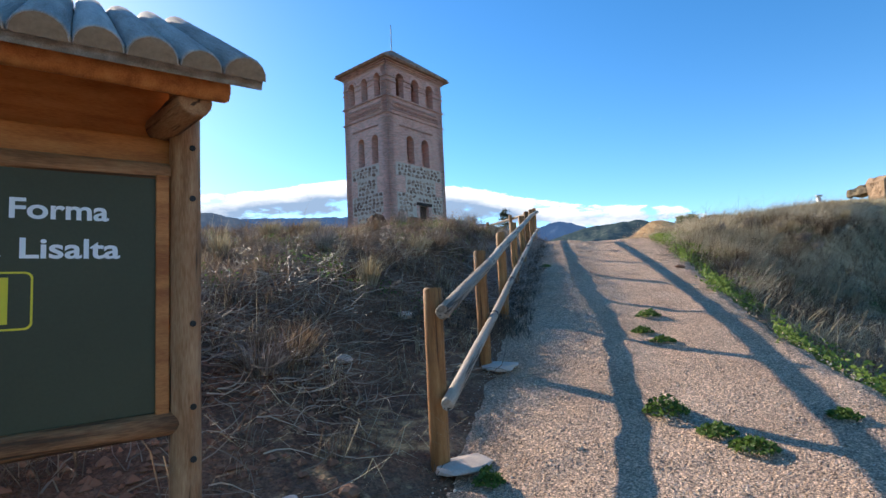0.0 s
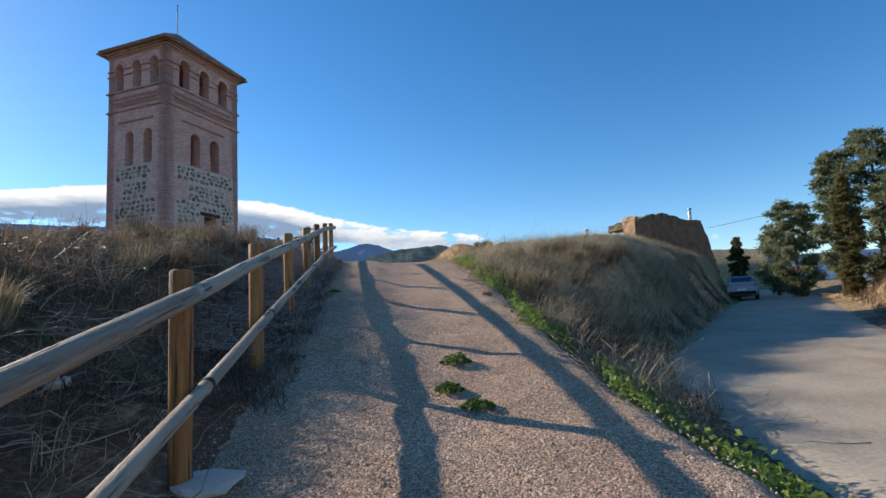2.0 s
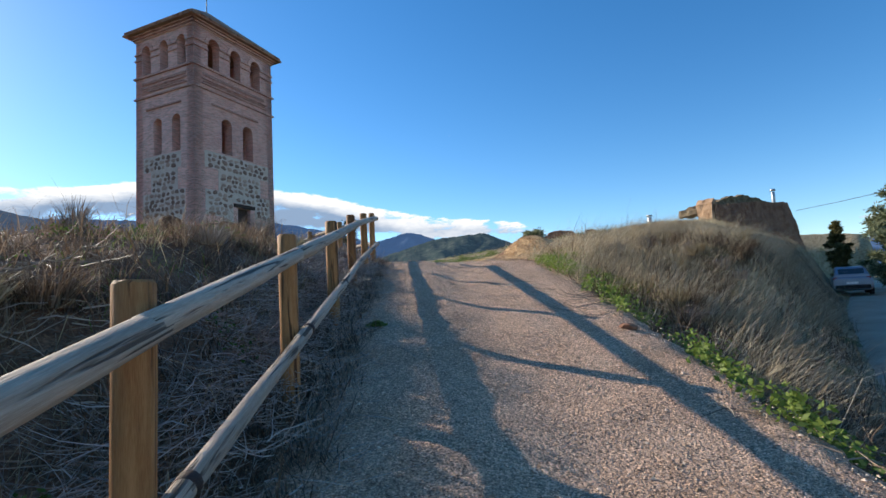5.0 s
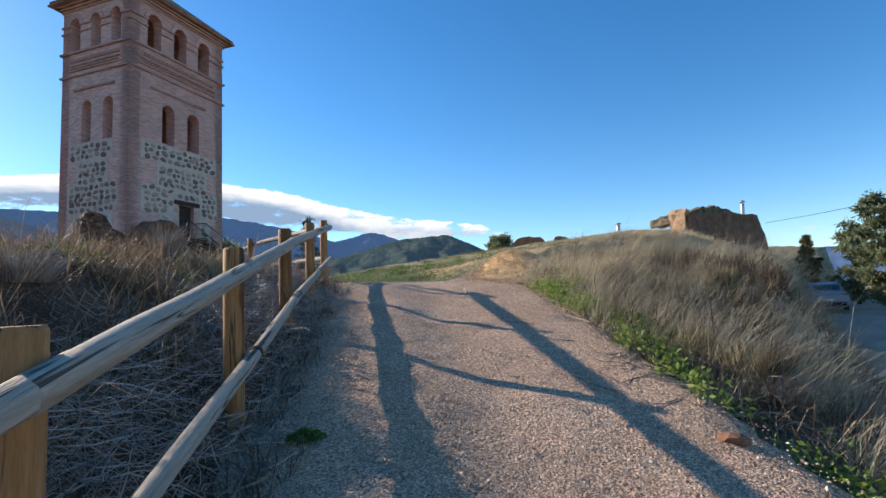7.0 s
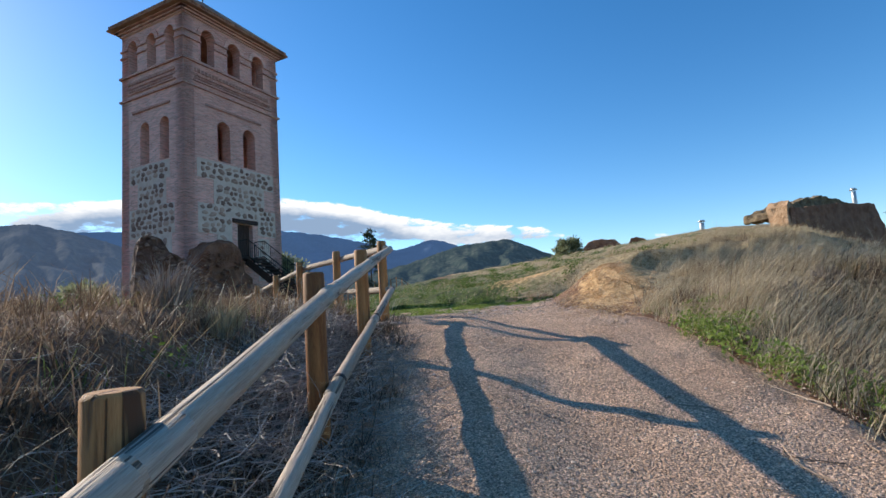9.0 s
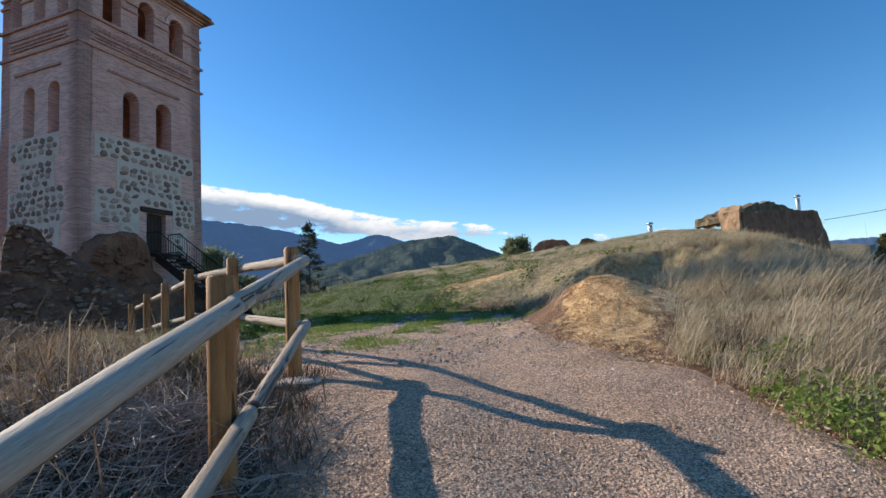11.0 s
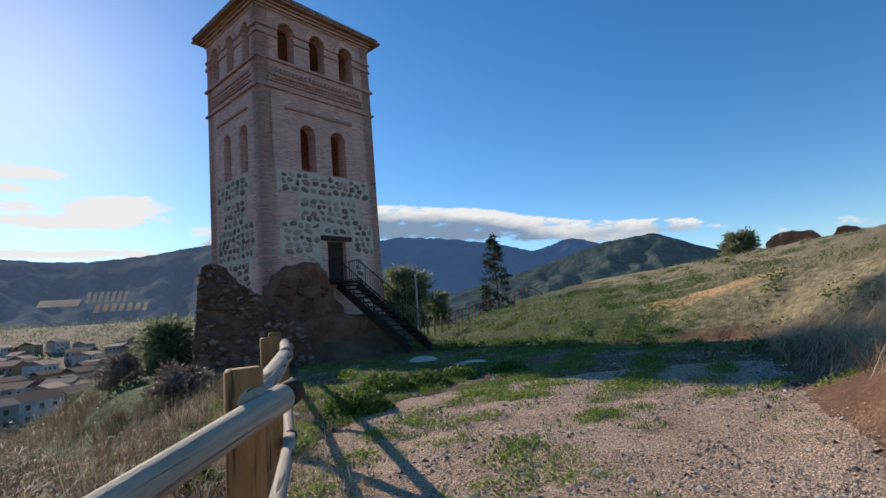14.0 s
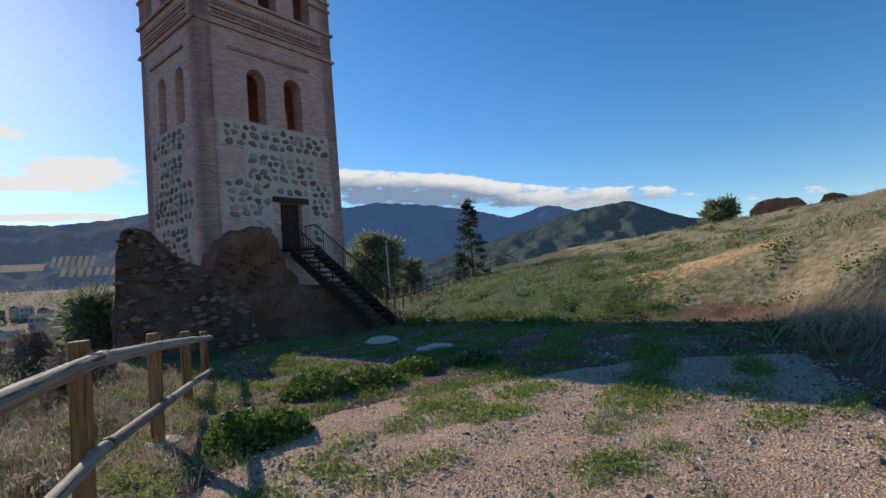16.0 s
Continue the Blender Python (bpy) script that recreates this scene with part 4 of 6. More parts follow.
def panel(parent, m, areas, gaps, seed):
    """Lime panels set 15 mm proud of the brick, with dark stones bedded in them."""
    r = random.Random(seed)
    for u0, u1, z0, z1 in areas:
        bm = bmesh.new()
        box(bm, (u1 - u0, 0.05, z1 - z0), m @ pose((u0 + u1) / 2, 0.010, (z0 + z1) / 2))
        part("mortar_panel", bm, M_MORTAR, parent, "pale lime mortar")
        z = z0 + 0.16
        while z < z1 - 0.1:
            u = u0 + r.uniform(0.08, 0.2)
            while u < u1 - 0.12:
                w, h = r.uniform(0.2, 0.44), r.uniform(0.17, 0.31)
                if u + w < u1 + 0.02 and not any(a - w / 2 < u + w / 2 < b + w / 2 and c - h / 2 < z < d + h / 2 for a, b, c, d in gaps):
                    s = new("stone", r.choice(STONES))
                    s.parent = parent
                    s.matrix_local = m @ pose(u + w / 2, -0.015, z + r.uniform(-0.055, 0.055), 0, r.uniform(-25, 25)) @ Matrix.Diagonal((w, 0.13, h, 1))
                u += w + r.uniform(0.02, 0.11)
            z += r.uniform(0.235, 0.28)


panel(tower, SIDES[0][0], [(1.67, 2.52, 4.9, 7.05), (4.14, 4.90, 4.9, 7.05), (0.65, 2.52, 7.05, 8.42), (4.14, 5.36, 7.18, 8.50), (2.52, 4.14, 7.95, 8.42), (1.52, 4.62, 8.42, 9.62), (0.63, 5.30, 9.62, 10.5)], [(2.5, 4.16, 5.5, 7.95)], 5)
panel(tower, SIDES[1][0], [(0.62, 3.35, 4.3, 5.6), (1.1, 3.55, 5.6, 7.05), (0.6, 3.75, 7.05, 8.42), (1.2, 3.2, 8.42, 9.62), (0.62, 3.45, 9.62, 10.45)], [], 6)

# roof tiles on the two slopes seen
def tile_row(a, b, apex, n, parent):
    """Barrel tiles running from an eave towards the tip."""
    a, b, apex = Vector(a), Vector(b), Vector(apex)
    up = (apex - (a + b) / 2).normalized()
    along = (b - a).normalized()
    nrm = along.cross(up).normalized()
    full = (apex - (a + b) / 2).length
    for i in range(n):
        k = (i + 0.5) / n
        base = a + (b - a) * k
        L = full * (1 - abs(2 * k - 1)) - 0.05
        if L < 0.15:
            continue
        bm = bmesh.new()
        rod(bm, base - up * 0.04 + nrm * 0.01, base + up * L + nrm * 0.01, 0.075, 7)
        part("roof_tile", bm, M_TILE, parent)


o = 0.48
tile_row((-o, -o, 17.56), (TW + o, -o, 17.56), (TW / 2, TD / 2, 19.81), 38, roof)
tile_row((-o, TD + o, 17.56), (-o, -o, 17.56), (TW / 2, TD / 2, 19.81), 30, roof)

# ---- stair up to the tower's door ----
stair = empty("metal_staircase", TOWER @ pose(3.33, 0, 0), "dark steel stair with barred handrails up to the tower door", "staircase")
N, TOPZ, LOWZ, RUN = 13, 5.90, 3.2, 4.4
for i in range(N):
    k = (i + 1) / (N + 1)
    bm = bmesh.new()
    box(bm, (1.0, 0.33, 0.05), pose(0, -0.75 - (RUN - 0.75) * k, TOPZ - (TOPZ - LOWZ) * k), 0.006)
    part("tread", bm, M_DARKWOOD, stair)
bm = bmesh.new()
box(bm, (1.25, 0.8, 0.07), pose(0, -0.38, TOPZ), 0.006)
part("landing", bm, M_DARKWOOD, stair)
for sx in (-0.52, 0.52):
    a, b = Vector((sx, -0.6, TOPZ - 0.12)), Vector((sx, -RUN - 0.1, LOWZ - 0.12))
    bm = bmesh.new()
    d = b - a
    box(bm, (0.05, d.length, 0.32), Matrix.Translation((a + b) / 2) @ pose(0, 0, 0, math.degrees(math.atan2(d.z, d.y)) + 180))
    part("stringer", bm, M_DARKWOOD, stair)
    pts = [Vector((sx, -0.05, TOPZ + 0.92)), Vector((sx, -0.7, TOPZ + 0.92)), Vector((sx, -RUN, LOWZ + 0.95))]
    for lift in (0, -0.78):
        bm = bmesh.new()
        for p, q in zip(pts, pts[1:]):
            rod(bm, p + Vector((0, 0, lift)), q + Vector((0, 0, lift)), 0.02, 8)
        part("handrail", bm, M_IRON, stair)
    for i in range(34):
        y = -0.08 - (RUN - 0.1) * i / 33
        z = TOPZ if y > -0.7 else TOPZ + (LOWZ - TOPZ) * (-y - 0.7) / (RUN - 0.7)
        thick = 0.018 if i % 8 == 0 else 0.008
        bm = bmesh.new()
        rod(bm, (sx, y, z + (0.0 if i % 8 == 0 else 0.14)), (sx, y, z + 0.93), thick, 6)
        part("baluster", bm, M_IRON, stair)
bm = bmesh.new()
rod(bm, (0.45, -1.6, 3.0), (0.45, -1.6, 5.3), 0.03, 8)
part("support_post", bm, M_IRON, stair)


# ---- rubble masonry ----
def lump(name, outline, m, depth, mat, rough, seed, parent=None, cuts=5, grain=0.28):
    """A thick broken wall: an outline in x and z given depth, then roughened."""
    bm = bmesh.new()
    prism(bm, outline, m, depth)
    bmesh.ops.triangulate(bm, faces=bm.faces)
    for _ in range(cuts):
        long = [e for e in bm.edges if e.calc_length() > grain]
        if not long or len(bm.verts) > 9000:
            break
        bmesh.ops.subdivide_edges(bm, edges=long, cuts=1)
        bmesh.ops.triangulate(bm, faces=bm.faces)
    bm.normal_update()
    noise.seed_set(seed)
    for v in bm.verts:
        k = noise.noise(v.co * 1.1) * 0.9 + noise.noise(v.co * 3.1) * 0.55 + noise.noise(v.co * 7.0) * 0.3
        v.co += v.normal * rough * k
    bmesh.ops.recalc_face_normals(bm, faces=bm.faces)
    return part(name, bm, mat, parent)


def rubble_face(parent, m, inside, count, seed, mat, size=(0.12, 0.28)):
    """Rough stones standing out of a broken wall's face."""
    r = random.Random(seed)
    made = 0
    while made < count:
        u, z, ok = inside(r)
        if not ok:
            continue
        w, h = r.uniform(*size), r.uniform(size[0] * 0.6, size[1] * 0.6)
        s = new("stone", r.choice(mat))
        s.parent = parent
        s.matrix_local = m @ pose(u, r.uniform(-0.05, 0.03), z, r.uniform(-10, 10), r.uniform(-18, 18), r.uniform(-15, 15)) @ Matrix.Diagonal((w, 0.25, h, 1))
        made += 1


RUBBLE, RUBBLE_PALE, RUBBLE_RED = [], [], []
for q in range(22):
    me = stone_mesh(40 + q)
    me.materials.clear()
    me.materials.append(M_RUBBLE if q < 8 else M_RUBBLE_PALE if q < 16 else M_REDEARTH)
    (RUBBLE if q < 8 else RUBBLE_PALE if q < 16 else RUBBLE_RED).append(me)

ruin = empty("ruined_rubble_wall", pose(-4.2, 30.15, 0, 0, 0, 24), "tall ruined rubble wall with a broken sloping top", "ruined wall")
top_line = [(0.0, 6.0), (0.12, 6.35), (0.45, 6.5), (0.8, 6.3), (1.1, 5.85), (1.5, 5.5), (2.0, 5.2), (2.5, 4.85), (2.9, 4.55), (3.3, 3.9)]
lump("masonry", [(-0.1, -1.0), (3.6, 0.5), (3.6, 3.0)] + top_line[::-1] + [(-0.15, 4.0)], Matrix.Identity(4), 0.9, M_RUBBLE, 0.16, 3, ruin)


def on_ruin(r):
    u = r.uniform(0.0, 3.3)
    top = np.interp(u, *zip(*top_line))
    return u, (z := r.uniform(1.6, 6.4)), z < top - 0.05


rubble_face(ruin, pose(0, -0.05, 0), on_ruin, 300, 9, RUBBLE, (0.13, 0.30))

butt = empty("earth_buttress", TOWER @ pose(0, 0, 0), "red-brown earth and rubble mass against the tower's foot", "buttress")
lump("earth_mass", [(-1.6, 2.4), (3.0, 2.4), (2.7, 4.4), (2.25, 5.2), (1.95, 6.0), (1.7, 6.35), (1.2, 6.5), (0.6, 6.5), (0.2, 6.25), (-0.3, 5.3), (-1.0, 4.3), (-1.6, 3.2)], pose(0, -1.15, 0), 1.25, M_REDEARTH, 0.24, 5, butt)
rubble_face(butt, pose(0, -1.22, 0), lambda r: ((u := r.uniform(-0.8, 2.3)), (z := r.uniform(3.6, 6.2)), z < np.interp(u, [-1.0, 0.2, 1.7, 2.3], [4.0, 6.1, 6.1, 4.9])), 70, 13, RUBBLE_RED, (0.10, 0.26))
foot = empty("earth_slope", TOWER @ pose(0, 0, 0), "shaded earth slope below the tower", "earth bank")
lump("earth_mass", [(-2.4, 1.6), (4.6, 1.6), (4.6, 3.2), (3.8, 4.0), (2.4, 4.5), (0.4, 4.4), (-1.2, 3.9), (-2.4, 2.8)], pose(0, -2.2, 0), 1.7, M_REDEARTH, 0.25, 11, foot)

# ---- notice board with a log roof ----
KIOSK = pose(-1.11, 2.19, 0, 0, 0, 36)
kz = level(-1.11, 2.19)
board = empty("notice_board", KIOSK, "roofed timber notice board with a dark green panel", "notice board")
for x in (0.0, -1.55):
    bm = bmesh.new()
    rod(bm, (0, 0, 0), (0, 0, 2.42 - kz + 0.5), 0.062, 16, 0.02)
    p = part("post", bm, M_LOG, board)
    p.location = (x, 0, kz - 0.5)
    for z in (2.08, 1.86, 1.33, 0.99, 0.78):
        bm = bmesh.new()
        rod(bm, (0.02, -0.066, z), (0.02, -0.054, z), 0.013, 8)
        b = part("bolt", bm, M_IRON, board)
        b.location.x = x
bm = bmesh.new()
box(bm, (1.34, 0.02, 0.965), pose(-0.78, 0.0, 1.462), 0.003)
part("panel", bm, M_BOARD, board, "dark green painted panel")
bm = bmesh.new()
box(bm, (0.05, 0.05, 1.0), pose(-0.088, 0.0, 1.46), 0.006)
part("batten", bm, M_ORANGE_WOOD, board)
for z, r, mat, y in ((0.93, 0.05, M_LOG, 0.0), (1.975, 0.045, M_LOG, 0.02)):
    laid("cross_rail", (-1.6, y, z), (-0.02, y, z), r, mat, board)
bm = bmesh.new()
box(bm, (1.6, 0.05, 0.16), pose(-0.85, 0.08, 2.06), 0.008)
part("cross_beam", bm, M_ORANGE_WOOD, board)
bm = bmesh.new()
box(bm, (1.62, 0.02, 0.52), pose(-0.85, 0.11, 2.36), 0.003)
part("back_panel", bm, M_ORANGE_WOOD, board, "orange plywood above the panel")
laid("bracket_log", (-0.03, -0.42, 2.16), (-0.10, 0.35, 2.22), 0.062, M_LOG, board, 16)
laid("bracket_log", (-1.55, -0.42, 2.16), (-1.55, 0.35, 2.22), 0.062, M_LOG, board, 16)
slope = math.degrees(math.atan(0.58))
ROOFM = pose(-0.78, -0.55, 2.2, slope)
bm = bmesh.new()
box(bm, (1.86, 1.7, 0.025), ROOFM @ pose(0, 0.88, 0.0), 0.003)
part("soffit", bm, M_ORANGE_WOOD, board, "orange plywood under the roof")
bm = bmesh.new()
box(bm, (1.9, 0.03, 0.055), ROOFM @ pose(0, 0.0, 0.02), 0.004)
part("fascia", bm, M_GREY_LOG, board)
laid("eave_pole", ROOFM @ Vector((-0.92, 0.10, -0.05)), ROOFM @ Vector((0.86, 0.10, -0.05)), 0.045, M_ORANGE_WOOD, board)
for i in range(13):
    bm = bmesh.new()
    n = 9
    rad = random.uniform(0.068, 0.078)
    rows = []
    for y, k in ((0, 0.94), (0.02, 1.0), (0.6, 1.02), (1.2, 0.98), (1.75, 0.96)):
        rows.append([bm.verts.new((rad * k * math.cos(math.pi * j / n), y, rad * k * 0.95 * math.sin(math.pi * j / n))) for j in range(n + 1)])
    for p, q in zip(rows, rows[1:]):
        for j in range(n):
            bm.faces.new((p[j], q[j], q[j + 1], p[j + 1])).smooth = True
        bm.faces.new((p[n], q[n], q[0], p[0]))
    bm.faces.new(rows[0][::-1]), bm.faces.new(rows[-1])
    bmesh.ops.recalc_face_normals(bm, faces=bm.faces)
    log = part("roof_log", bm, M_GREY_LOG, board)
    log.matrix_local = ROOFM @ pose(-0.86 + 0.145 * i, -0.04 + random.uniform(-0.012, 0.012), 0.03, random.uniform(-0.4, 0.4))
    bm = bmesh.new()
    face = [bm.verts.new((rad * 0.9 * math.cos(math.pi * j / n), -0.003, rad * 0.86 * math.sin(math.pi * j / n))) for j in range(n + 1)]
    bm.faces.new(face)
    part("sawn_end", bm, M_CUT, log)


def lettering(body, x, z, size, mat, parent):
    cu = bpy.data.curves.new("lettering", "FONT")
    cu.body, cu.size, cu.extrude, cu.offset = body, size, 0.001, 0.0022
    ob = new("lettering", cu)
    dep = bpy.context.evaluated_depsgraph_get()
    me = bpy.data.meshes.new_from_object(ob.evaluated_get(dep))
    bpy.data.objects.remove(ob)
    me.materials.clear()
    me.materials.append(mat)
    w = max(v.co.x for v in me.vertices)
    ob = new("lettering", me)
    ob.parent = parent
    ob.matrix_local = pose(x, -0.0125, z, 90)
    return ob, w


for body, x0, x1, z, size in (("Forma", -0.589, -0.277, 1.757, 0.106), ("Lisalta", -0.557, -0.238, 1.608, 0.106), ("a", -0.655, -0.603, 1.608, 0.106)):
    ob, w = lettering(body, x0, z, size, M_WHITE, board)
    ob.matrix_local = pose(x0, -0.0125, z, 90) @ Matrix.Diagonal(((x1 - x0) / w, 1, 1, 1))
bm = bmesh.new()


def rounded(w, h, r, n=6):
    pts = []
    for cx, cz, a in ((w / 2 - r, h / 2 - r, 0), (-w / 2 + r, h / 2 - r, 90), (-w / 2 + r, -h / 2 + r, 180), (w / 2 - r, -h / 2 + r, 270)):
        pts += [(cx + r * math.cos(radians(a + 90 * i / n)), cz + r * math.sin(radians(a + 90 * i / n))) for i in range(n + 1)]
    return pts


outer, inner = rounded(0.22, 0.212, 0.025), rounded(0.206, 0.198, 0.02)
va = [bm.verts.new((x, 0, z)) for x, z in outer]
vb = [bm.verts.new((x, 0, z)) for x, z in inner]
for i in range(len(va)):
    j = (i + 1) % len(va)
    bm.faces.new((va[i], va[j], vb[j], vb[i]))
ob = part("sign_frame", bm, M_YELLOW, board, "yellow rounded outline on the panel")
ob.location = (-0.618, -0.0125, 1.451)
bm = bmesh.new()
box(bm, (0.09, 0.002, 0.168), pose(-0.624, -0.0125, 1.452))
part("sign_block", bm, M_YELLOW, board)

# ---- ruined cellar doorway beside the lane ----
DOORWAY = pose(11.35, 7.15, 0, 0, 0, 240.5)
door_ruin = empty("cellar_doorway", DOORWAY, "crumbling earth-and-stone cellar doorway beside the lane", "ruined doorway")
dz = road_z(np.array([11.0]), np.array([6.5]))[0]
lump("pillar", [(0.0, dz - 0.3), (0.72, dz - 0.3), (0.66, dz + 0.7), (0.6, dz + 1.5), (-0.02, dz + 1.52), (-0.06, dz + 0.8)], Matrix.Identity(4), 0.6, M_ADOBE_PALE, 0.15, 21, door_ruin, 6, 0.12)
lump("pillar", [(1.22, dz - 0.3), (1.86, dz - 0.3), (1.82, dz + 0.8), (1.78, dz + 1.52), (1.2, dz + 1.54), (1.26, dz + 0.7)], Matrix.Identity(4), 0.6, M_ADOBE_PALE, 0.15, 22, door_ruin, 6, 0.12)
lump("lintel_slab", [(-0.12, dz + 1.5), (0.9, dz + 1.58), (2.05, dz + 1.52), (2.1, dz + 1.64), (0.9, dz + 1.72), (-0.1, dz + 1.62)], pose(0, -0.12, 0), 0.95, M_ADOBE_PALE, 0.07, 23, door_ruin, 6, 0.12)
lump("side_wall", [(1.9, dz - 0.4), (5.0, dz - 0.4), (5.0, dz + 1.25), (3.4, dz + 1.2), (1.95, dz + 1.3)], pose(0, 0.25, 0), 0.5, M_ADOBE_PALE, 0.09, 24, door_ruin)
lump("back_wall", [(0.2, dz - 0.3), (1.8, dz - 0.3), (1.8, dz + 1.5), (0.2, dz + 1.5)], pose(0, 1.2, 0), 0.4, M_ADOBE, 0.08, 25, door_ruin)
rubble_face(door_ruin, pose(0, 0.278, 0), lambda r: (r.uniform(2.0, 4.8), r.uniform(dz, dz + 1.15), True), 330, 31, RUBBLE_PALE, (0.14, 0.30))
rubble_face(door_ruin, pose(0, 1.17, 0), lambda r: (r.uniform(0.3, 1.7), r.uniform(dz, dz + 1.4), True), 26, 32, RUBBLE_PALE, (0.14, 0.3))

# ---- the earth-built hut on the knoll ----
hut = empty("earth_hut", pose(30.1, 34.0, 0.3, 0, 0, 5) @ Matrix.Diagonal((0.83, 1, 1, 1)), "half-buried earth-walled hut with a grassy domed roof", "hut")
lump("wall", [(0, 4.2), (11.4, 2.0), (10.9, 4.0), (9.9, 6.2), (9.2, 7.55), (5, 7.5), (0, 7.25)], Matrix.Identity(4), 1.5, M_ADOBE, 0.11, 41, hut, 5)
# Paler earth paints the sunlit end face, darker earth the shaded front.
lump("sunlit_end_face", [(-0.4, 5.4), (0.4, 5.4), (0.35, 7.45), (0, 7.75), (-0.3, 7.4)], pose(0.1, 0.1, 0), 1.3, M_ADOBE_PALE, 0.14, 42, hut, 5)
lump("grass_dome", [(0.4, 6.9), (9.2, 7.1), (8.8, 7.6), (7.2, 7.9), (5.4, 8.2), (3.6, 8.1), (2.0, 7.75), (0.6, 7.3)], pose(0, 0.9, 0), 2.6, M_TURF, 0.22, 43, hut, 5)
for nm, x, y, z0, z1, r in (("chimney_pipe", 38.3, 36.3, 6.9, 9.0, 0.14), ("vent_pipe", 35.3, 47.3, 7.0, 8.8, 0.2)):
    root = empty(nm, pose(x, y, 0), "pale metal flue pipe with a cap", "chimney")
    upright("pipe", (0, 0, z0), z1, r, M_ZINC, root)
    bm = bmesh.new()
    rod(bm, (0, 0, z1 + 0.08), (0, 0, z1 + 0.24), r * 1.7, 12, 0, r * 1.1)
    part("cap", bm, M_ZINC, root)
for x, y, w, h, seed in ((24.6, 50.0, 3.6, 1.9, 51), (27.75, 47.75, 1.9, 1.3, 52)):
    z = (7.8 if seed == 51 else 7.65) - h
    rr = empty("ruined_stump", pose(x, y, z, 0, 0, -37), "dark rounded stump of an earth wall on the ridge", "ruin")
    lump("earth_mass", [(0, -0.6), (w, -0.6), (w * 0.98, h * 0.6), (w * 0.85, h * 0.95), (w * 0.55, h * 1.02), (w * 0.3, h), (w * 0.12, h * 0.7)], Matrix.Identity(4), 1.8, M_ADOBE, 0.15, seed, rr, 4)

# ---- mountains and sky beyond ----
# Far range and western hill carry haze blue in their base colours.
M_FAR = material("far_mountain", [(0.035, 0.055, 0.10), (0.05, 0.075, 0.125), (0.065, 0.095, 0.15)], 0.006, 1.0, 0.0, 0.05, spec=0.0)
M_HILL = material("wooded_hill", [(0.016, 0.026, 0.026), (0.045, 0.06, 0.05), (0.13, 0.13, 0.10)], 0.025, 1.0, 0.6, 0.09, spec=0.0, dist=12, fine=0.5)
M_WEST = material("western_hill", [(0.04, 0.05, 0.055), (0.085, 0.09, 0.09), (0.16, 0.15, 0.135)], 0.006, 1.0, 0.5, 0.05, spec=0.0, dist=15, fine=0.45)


def ridge(name, skyline, dist, deep, mat, label, foot=-20.0, seed=1, ragged=0.05):
    """A range whose skyline rises by the angles given (azimuth, elevation), sloping down towards the valley."""
    az = np.arange(skyline[0][0], skyline[-1][0], 0.12)
    el = np.interp(az, *zip(*skyline))
    el = np.convolve(np.pad(el, 6, "edge"), np.ones(13) / 13, "valid") + ragged * waves(az, az * 0.3, 1.7, seed) + 0.5 * ragged * waves(az, az, 0.6, seed + 1)
    rows = []
    for k in np.linspace(0, 1, 40):
        d = dist - deep * k
        h = (4 + np.tan(np.radians(el)) * dist - foot) * (1 - k) ** 1.25 + foot
        wob = 1 + (0.10 * waves(az, np.full_like(az, k * 9), 5.0, seed + 2) + 0.025 * waves(az, np.full_like(az, k * 30), 3.1, seed + 5)) * math.sin(math.pi * k)
        d2 = d - deep * 0.12 * (wob - 1) * 4
        rows.append(np.stack([np.sin(np.radians(az)) * d2, np.cos(np.radians(az)) * d2, foot + (h - foot) * wob], -1))
    v = np.concatenate(rows)
    return tagged(new(name, mesh_of(name, v, quads(len(az), 40), mat)), label, "mountains", kind="structure")


ridge("backdrop_far_range", [(-60, 7.5), (-45, 7.6), (-36, 7.0), (-25, 8.3), (-21, 8.9), (-14, 9.0), (-8.4, 9.0), (-6, 9.3), (-2, 8.9), (2.4, 8.2), (6, 7.3), (9, 6.4), (11, 6.9), (12.9, 7.45), (15.7, 6.6), (18, 5.7), (24, 4.6), (34, 3.6), (60, 3), (100, 3)], 4200, 1500, M_FAR, "far mountain range painted in haze blue", seed=3)
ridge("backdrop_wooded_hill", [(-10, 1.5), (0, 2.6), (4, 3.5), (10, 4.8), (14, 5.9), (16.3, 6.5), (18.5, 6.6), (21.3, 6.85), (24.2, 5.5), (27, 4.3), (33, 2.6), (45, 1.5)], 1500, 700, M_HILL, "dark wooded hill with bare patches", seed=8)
ridge("backdrop_western_hill", [(-95, 8), (-70, 8.6), (-44, 8.3), (-40, 7.9), (-36, 7.85), (-31, 8.4), (-28, 9.0), (-25, 9.5), (-22, 8.9), (-18, 7.5), (-12, 5.5), (-4, 3)], 2400, 1300, M_WEST, "wooded slopes above the valley, painted haze-blue", seed=12, foot=0.0)


def haze_glow(m, colour, strength):
    """Distance: the lit air in front of far land, painted on as faint emission."""
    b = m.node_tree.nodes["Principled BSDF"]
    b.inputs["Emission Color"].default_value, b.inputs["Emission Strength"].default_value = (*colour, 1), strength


haze_glow(M_FAR, (0.10, 0.19, 0.36), 0.30)
haze_glow(M_HILL, (0.09, 0.15, 0.22), 0.16)
haze_glow(M_WEST, (0.13, 0.18, 0.28), 0.26)

